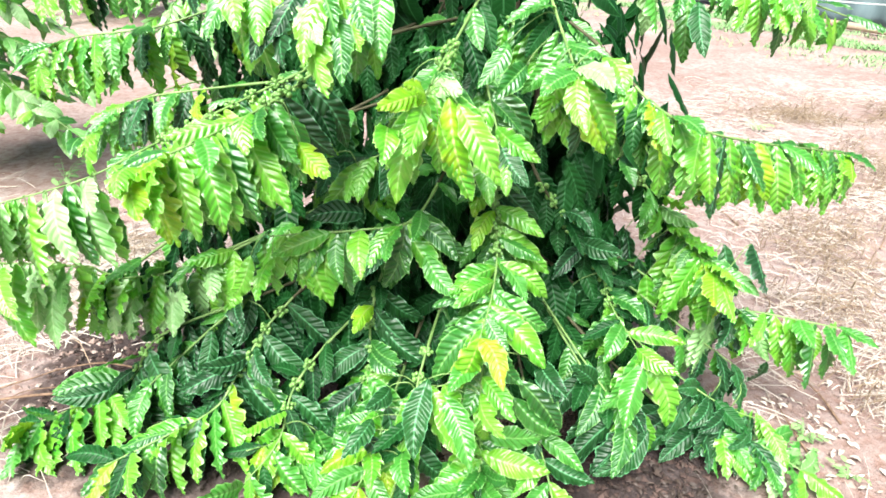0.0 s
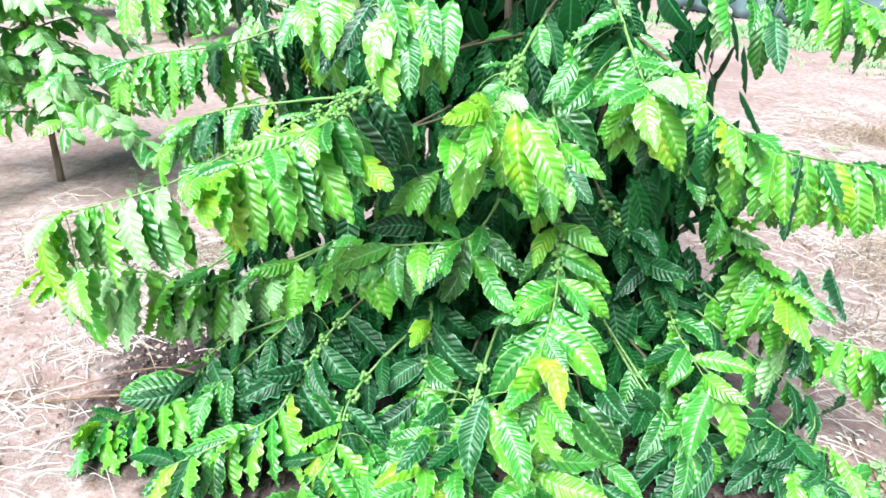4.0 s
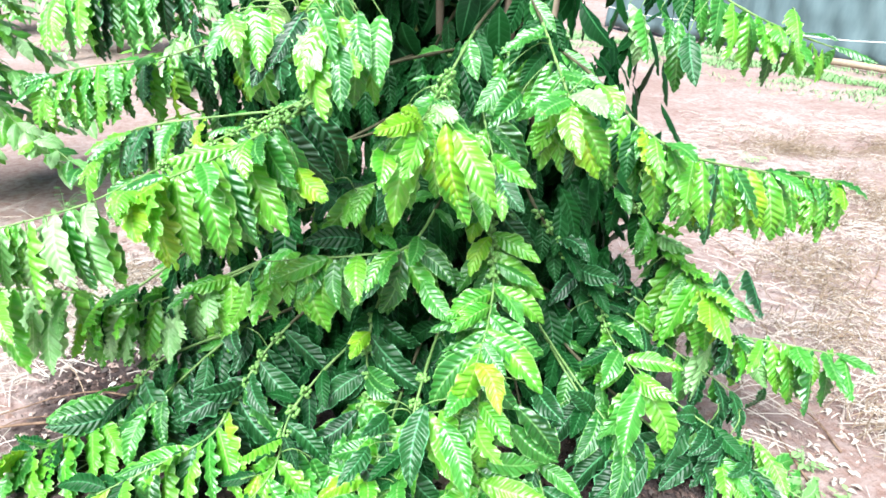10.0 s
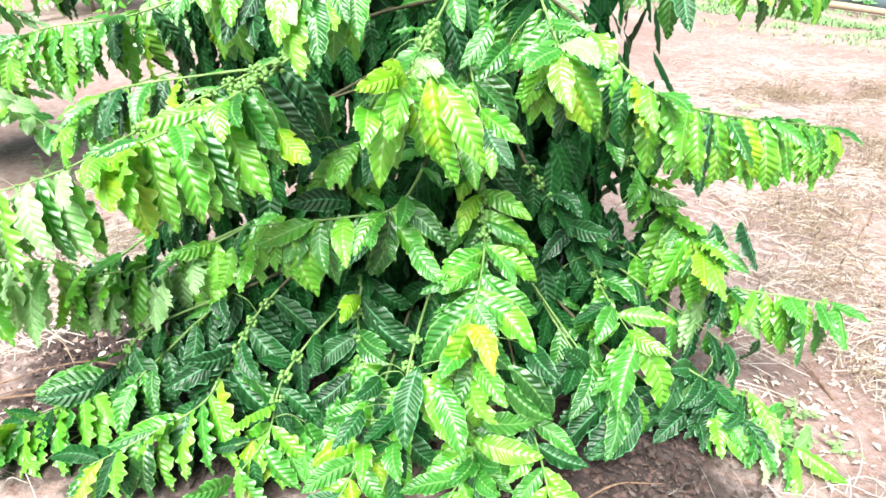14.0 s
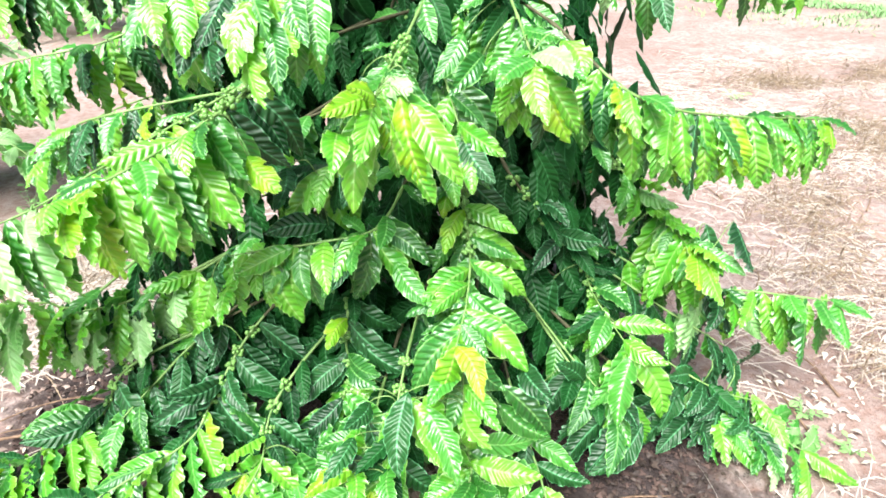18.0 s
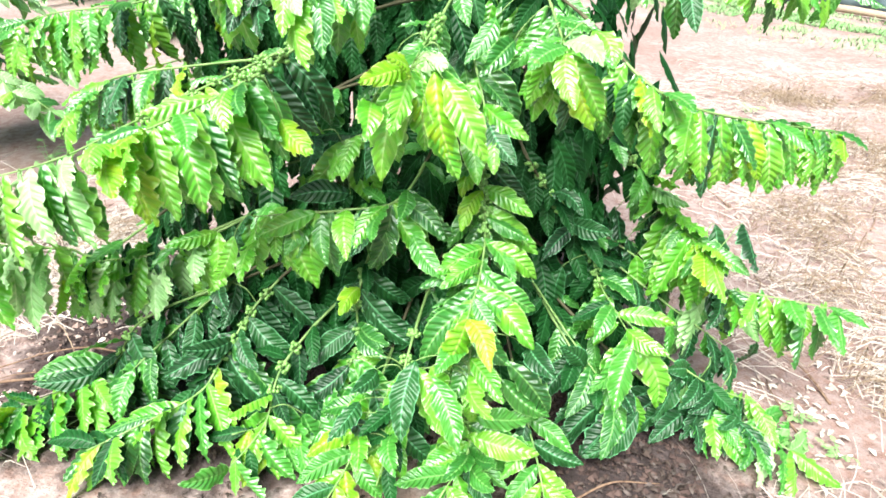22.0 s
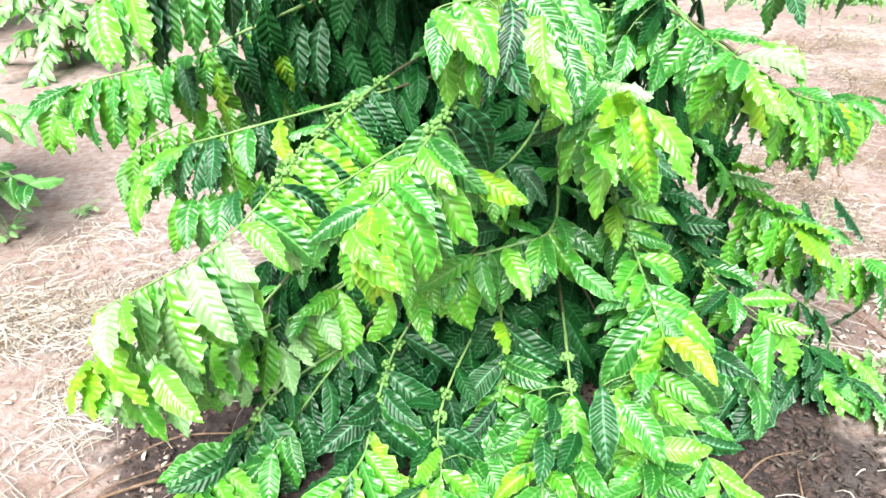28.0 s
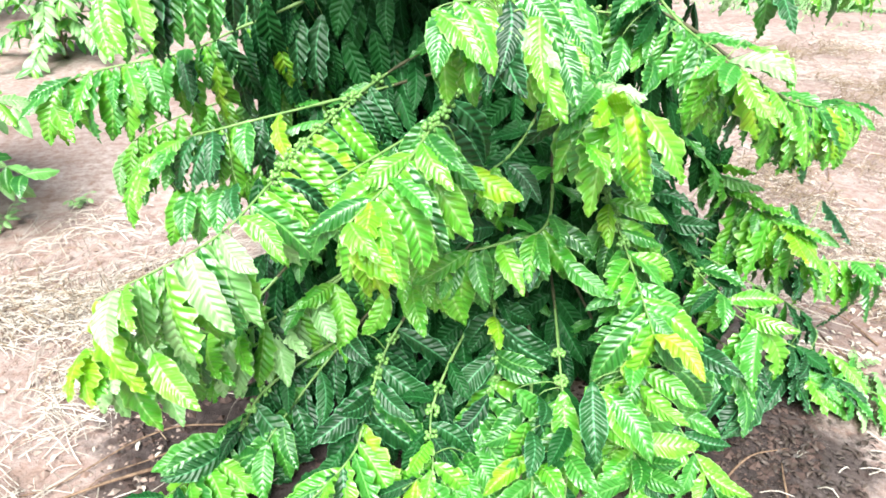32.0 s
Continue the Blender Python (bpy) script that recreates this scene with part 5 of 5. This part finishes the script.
floor_spray = spray([(0.03, 1.95, 0.45), (0.3, 1.7, 0.28), (0.52, 1.57, 0.15), (0.62, 1.54, 0.11), (0.73, 1.52, 0.095), (0.83, 1.48, 0.09), (0.93, 1.43, 0.06)], 11, 19, (0, 0, 4, 1), (8, 34), 0.5, seed=9)
leaves(floor_spray, [(0.38, -150, 22, 20, 3), (0.45, -148, 20, 22, 3), (0.52, -146, 20, 22, 3), (0.58, -140, 18, 18, 0)])
spray([(-0.3, 1.9, 0.7), (-0.6, 1.72, 0.5), (-0.8, 1.58, 0.36), (-0.92, 1.5, 0.27)], 9, 17, (3, 0, 3), (55, 85), 0.2, shade_tone=True, seed=11)
spray([(0.1, 1.95, 0.55), (0.4, 1.82, 0.42), (0.6, 1.72, 0.32), (0.76, 1.66, 0.24)], 8, 16, (3, 0, 3), (45, 80), 0.25, shade_tone=True, seed=13)
spray([(-0.1, 2.1, 1.06), (-0.6, 2.15, 0.96), (-1.0, 2.18, 0.87), (-1.3, 2.2, 0.77), (-1.42, 2.22, 0.68)], 20, 18, (0, 1, 0, 1, 4), (68, 88), 0.2, seed=17)
spray([(-0.15, 2.15, 0.85), (-0.6, 2.12, 0.78), (-0.95, 2.1, 0.68), (-1.22, 2.1, 0.56)], 15, 17, (0, 1, 0, 1), (68, 88), 0.25, seed=23)
spray([(-0.2, 2.0, 0.72), (-0.5, 1.9, 0.66), (-0.82, 1.84, 0.56), (-1.02, 1.8, 0.46)], 11, 17, (3, 0, 1), (66, 88), 0.25, seed=29)
spray([(-0.2, 1.95, 0.95), (-0.5, 1.75, 0.88), (-0.72, 1.6, 0.82), (-0.86, 1.55, 0.77)], 10, 17, (0, 1, 0), (66, 88), 0.25, seed=19)
spray([(-0.45, 1.8, 0.5), (-0.72, 1.56, 0.36), (-0.88, 1.44, 0.23), (-0.97, 1.36, 0.15)], 9, 16, (0, 3, 0, 0), (38, 75), 0.3, seed=31)

# ---- the far side, an unseen crown added for shade, and the shaded heart of the tree ----
back = random.Random(29)
for w in range(42):
    a = radians(back.uniform(52, 150)) if w < 22 else radians(back.uniform(10, 170))
    # the last eight overhang the left side out of view, added to block the sun
    if w >= 34:
        a = radians(back.uniform(165, 225))
    z0 = back.uniform(0.5, 1.7) if w < 22 else back.uniform(1.72, 2.1)
    reach = back.uniform(0.55, 0.9) if w < 22 else back.uniform(0.35, 0.7) if w < 34 else back.uniform(0.6, 0.95)
    ca, sa = math.cos(a), math.sin(a)
    pts = curve_points([(0, 0, z0), (ca * reach * 0.5, sa * reach * 0.5, z0 + 0.02), (ca * reach, sa * reach, z0 - 0.35 * reach)], 10)
    verts, faces = tube(pts, np.linspace(0.007, 0.0026, len(pts)), 6)
    limb = mesh_object("branch", verts, faces, GREEN_STEM, tree)
    # inner leaves, and whole overhanging branches, are dark to paint in shade
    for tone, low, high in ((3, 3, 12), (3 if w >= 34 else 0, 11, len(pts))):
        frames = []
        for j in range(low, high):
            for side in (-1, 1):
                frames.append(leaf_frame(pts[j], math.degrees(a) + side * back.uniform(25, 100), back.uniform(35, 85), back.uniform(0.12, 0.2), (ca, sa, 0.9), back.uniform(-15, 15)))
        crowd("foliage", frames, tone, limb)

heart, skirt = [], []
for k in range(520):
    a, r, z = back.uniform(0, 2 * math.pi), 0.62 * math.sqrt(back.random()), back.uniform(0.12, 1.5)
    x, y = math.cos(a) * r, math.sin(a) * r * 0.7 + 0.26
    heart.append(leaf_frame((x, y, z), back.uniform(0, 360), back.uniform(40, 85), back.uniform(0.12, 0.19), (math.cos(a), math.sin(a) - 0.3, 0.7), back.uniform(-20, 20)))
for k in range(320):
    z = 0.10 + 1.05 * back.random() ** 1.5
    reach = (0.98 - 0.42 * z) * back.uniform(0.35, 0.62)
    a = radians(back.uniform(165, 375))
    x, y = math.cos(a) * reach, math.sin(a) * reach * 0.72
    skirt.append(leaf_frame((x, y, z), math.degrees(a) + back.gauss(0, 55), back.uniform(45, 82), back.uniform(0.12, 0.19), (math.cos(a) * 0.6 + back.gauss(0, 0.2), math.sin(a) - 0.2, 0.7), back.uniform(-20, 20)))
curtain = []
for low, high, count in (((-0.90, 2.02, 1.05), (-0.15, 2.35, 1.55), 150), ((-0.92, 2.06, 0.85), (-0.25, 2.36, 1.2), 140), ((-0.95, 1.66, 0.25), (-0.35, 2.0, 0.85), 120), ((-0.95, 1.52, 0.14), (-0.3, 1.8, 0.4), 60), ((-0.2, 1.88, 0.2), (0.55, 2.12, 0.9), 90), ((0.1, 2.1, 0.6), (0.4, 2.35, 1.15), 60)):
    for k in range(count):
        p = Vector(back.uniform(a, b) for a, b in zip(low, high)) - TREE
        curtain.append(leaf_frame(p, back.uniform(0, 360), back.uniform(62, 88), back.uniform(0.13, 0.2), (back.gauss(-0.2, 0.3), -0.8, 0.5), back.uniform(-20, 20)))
# all three crowds use the dark tone, so shade between the branches is coloured in
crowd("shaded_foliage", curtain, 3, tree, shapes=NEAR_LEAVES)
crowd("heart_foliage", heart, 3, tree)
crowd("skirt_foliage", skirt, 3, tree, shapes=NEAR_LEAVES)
